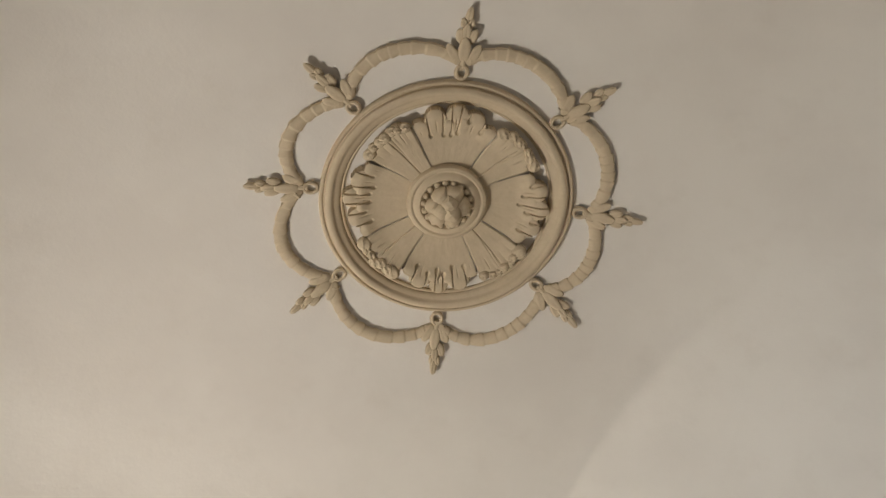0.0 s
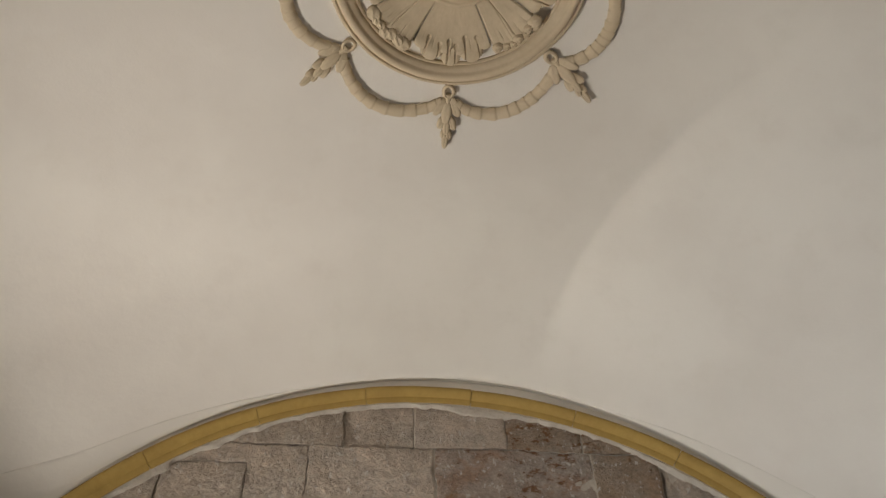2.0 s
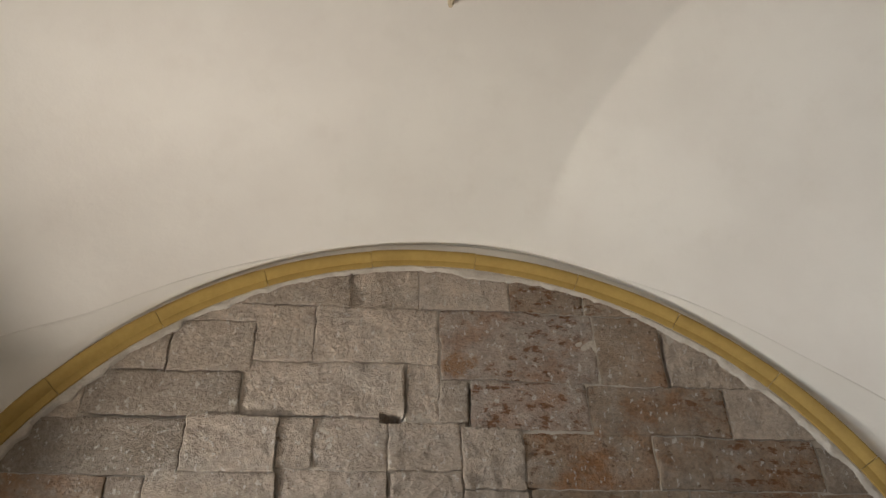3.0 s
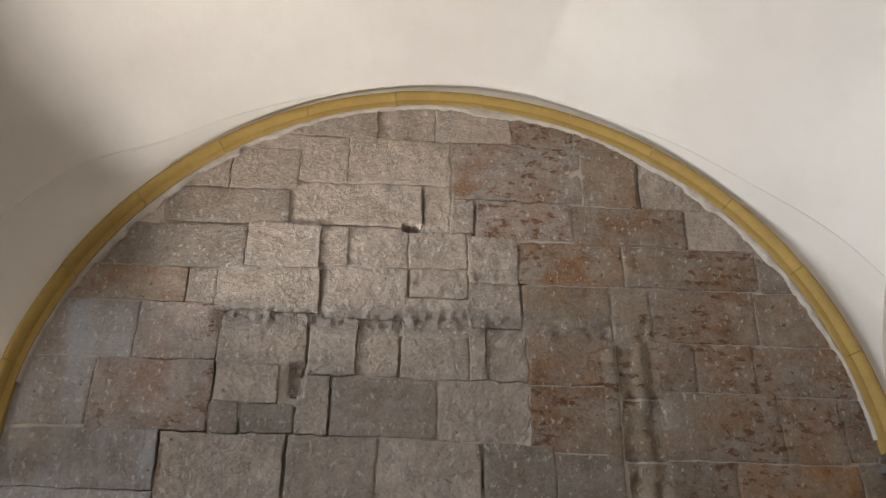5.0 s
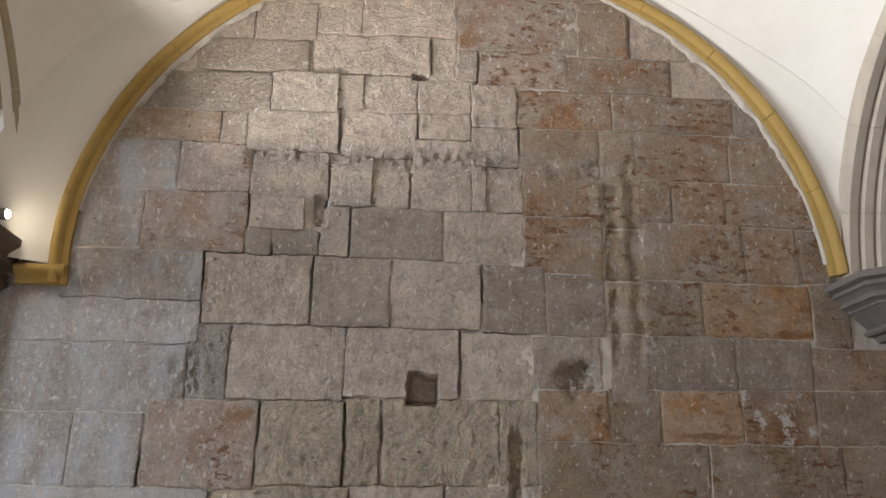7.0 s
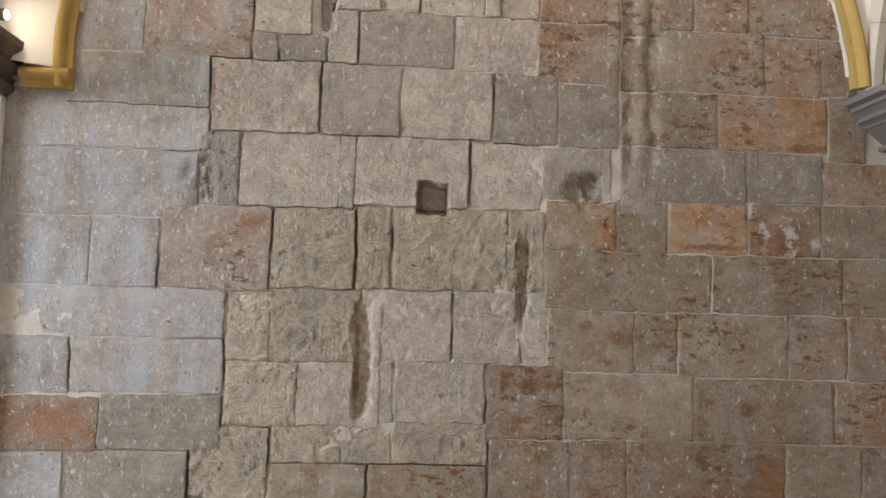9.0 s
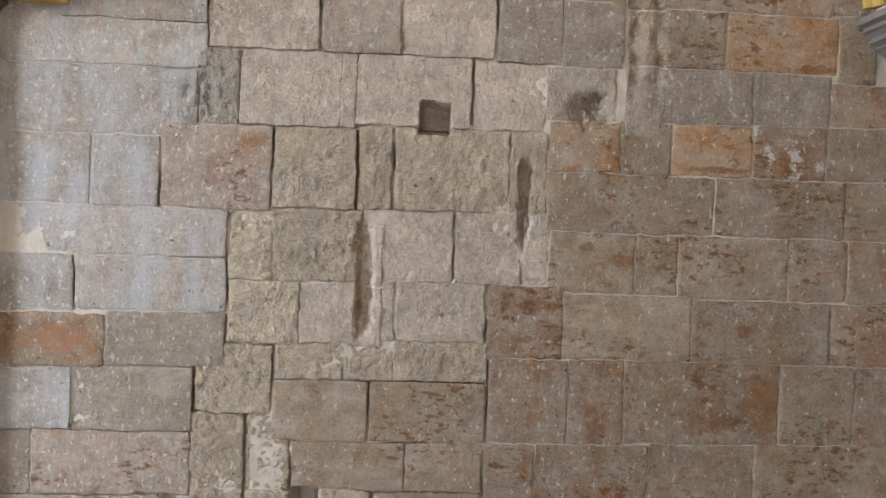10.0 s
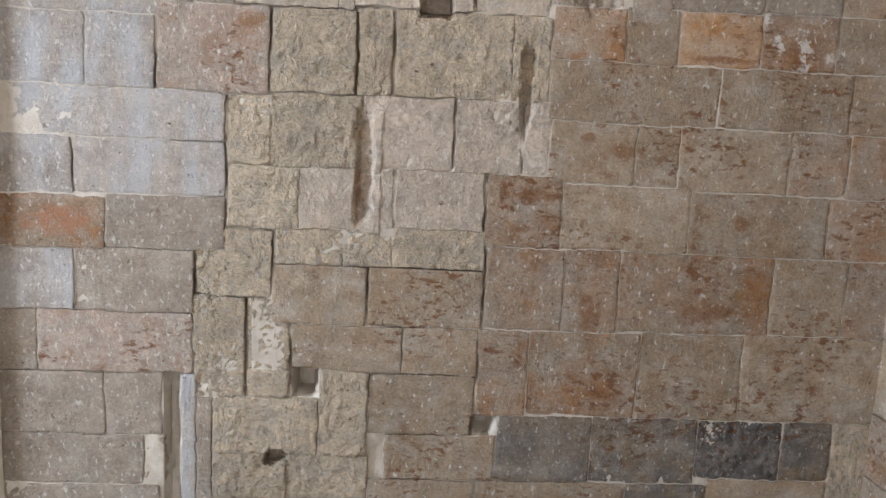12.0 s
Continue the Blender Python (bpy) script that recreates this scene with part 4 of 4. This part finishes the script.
stones((0.105, 0.537, 0.316, 0.915, "r"), (0.316, 0.542, 0.798, 0.918, "o"), (0.798, 0.545, 1.250, 0.927, "u"), (1.250, 0.545, 1.952, 0.933, "u"))
stones((-1.870, 0.406, -1.442, 0.676, "g"), (-1.442, 0.407, -1.207, 0.677, "g"), (-1.136, 0.092, -1.069, 0.678, "w"), (-1.069, 0.092, -1.002, 0.583, "g"), (-1.002, 0.338, -0.560, 0.584, "x"), (-0.867, 0.584, -0.684, 0.711, "x"))
stones((-0.560, 0.337, -0.355, 0.710, "x"), (-0.355, 0.441, 0.105, 0.706, "u"), (0.128, 0.241, 0.253, 0.450, "u"))
stones((-1.870, 0.183, -1.285, 0.407, "g"), (-1.285, 0.184, -1.197, 0.407, "x"), (-1.872, -0.079, -1.219, 0.184, "g"), (-1.002, 0.141, -0.696, 0.339, "x"), (-0.696, 0.141, -0.344, 0.337, "x"), (-0.279, 0.238, 0.201, 0.441, "u"))
stones((-0.344, -0.048, 0.126, 0.238, "u"), (-1.000, -0.060, -0.344, 0.141, "x"), (0.201, 0.240, 0.615, 0.539, "v"), (0.615, 0.245, 1.086, 0.546, "v"), (1.086, 0.273, 1.466, 0.544, "k"), (1.466, 0.273, 1.694, 0.546, "v"))
stones((1.695, -0.004, 2.080, 0.545, "x"), (0.126, -0.036, 0.786, 0.243, "u"), (0.786, -0.024, 1.141, 0.245, "v"), (1.141, -0.014, 1.695, 0.273, "u"))
stones((0.636, 2.960, 0.805, 3.200, "u"), (0.636, 2.720, 0.805, 2.955, "u"), (0.640, 2.490, 0.805, 2.715, "u"), (0.640, 2.200, 0.800, 2.485, "g"), (0.275, 3.185, 0.630, 3.270, "u"), (-0.205, 3.170, 0.062, 3.345, "c"))
stones((-0.620, 2.930, -0.575, 3.060, "g"), (0.570, 2.720, 0.632, 3.170, "u"), (-1.870, 2.575, -1.625, 2.640, "w"), (-0.430, 1.550, -0.335, 1.800, "c"), (-0.430, 1.300, -0.335, 1.545, "c"))
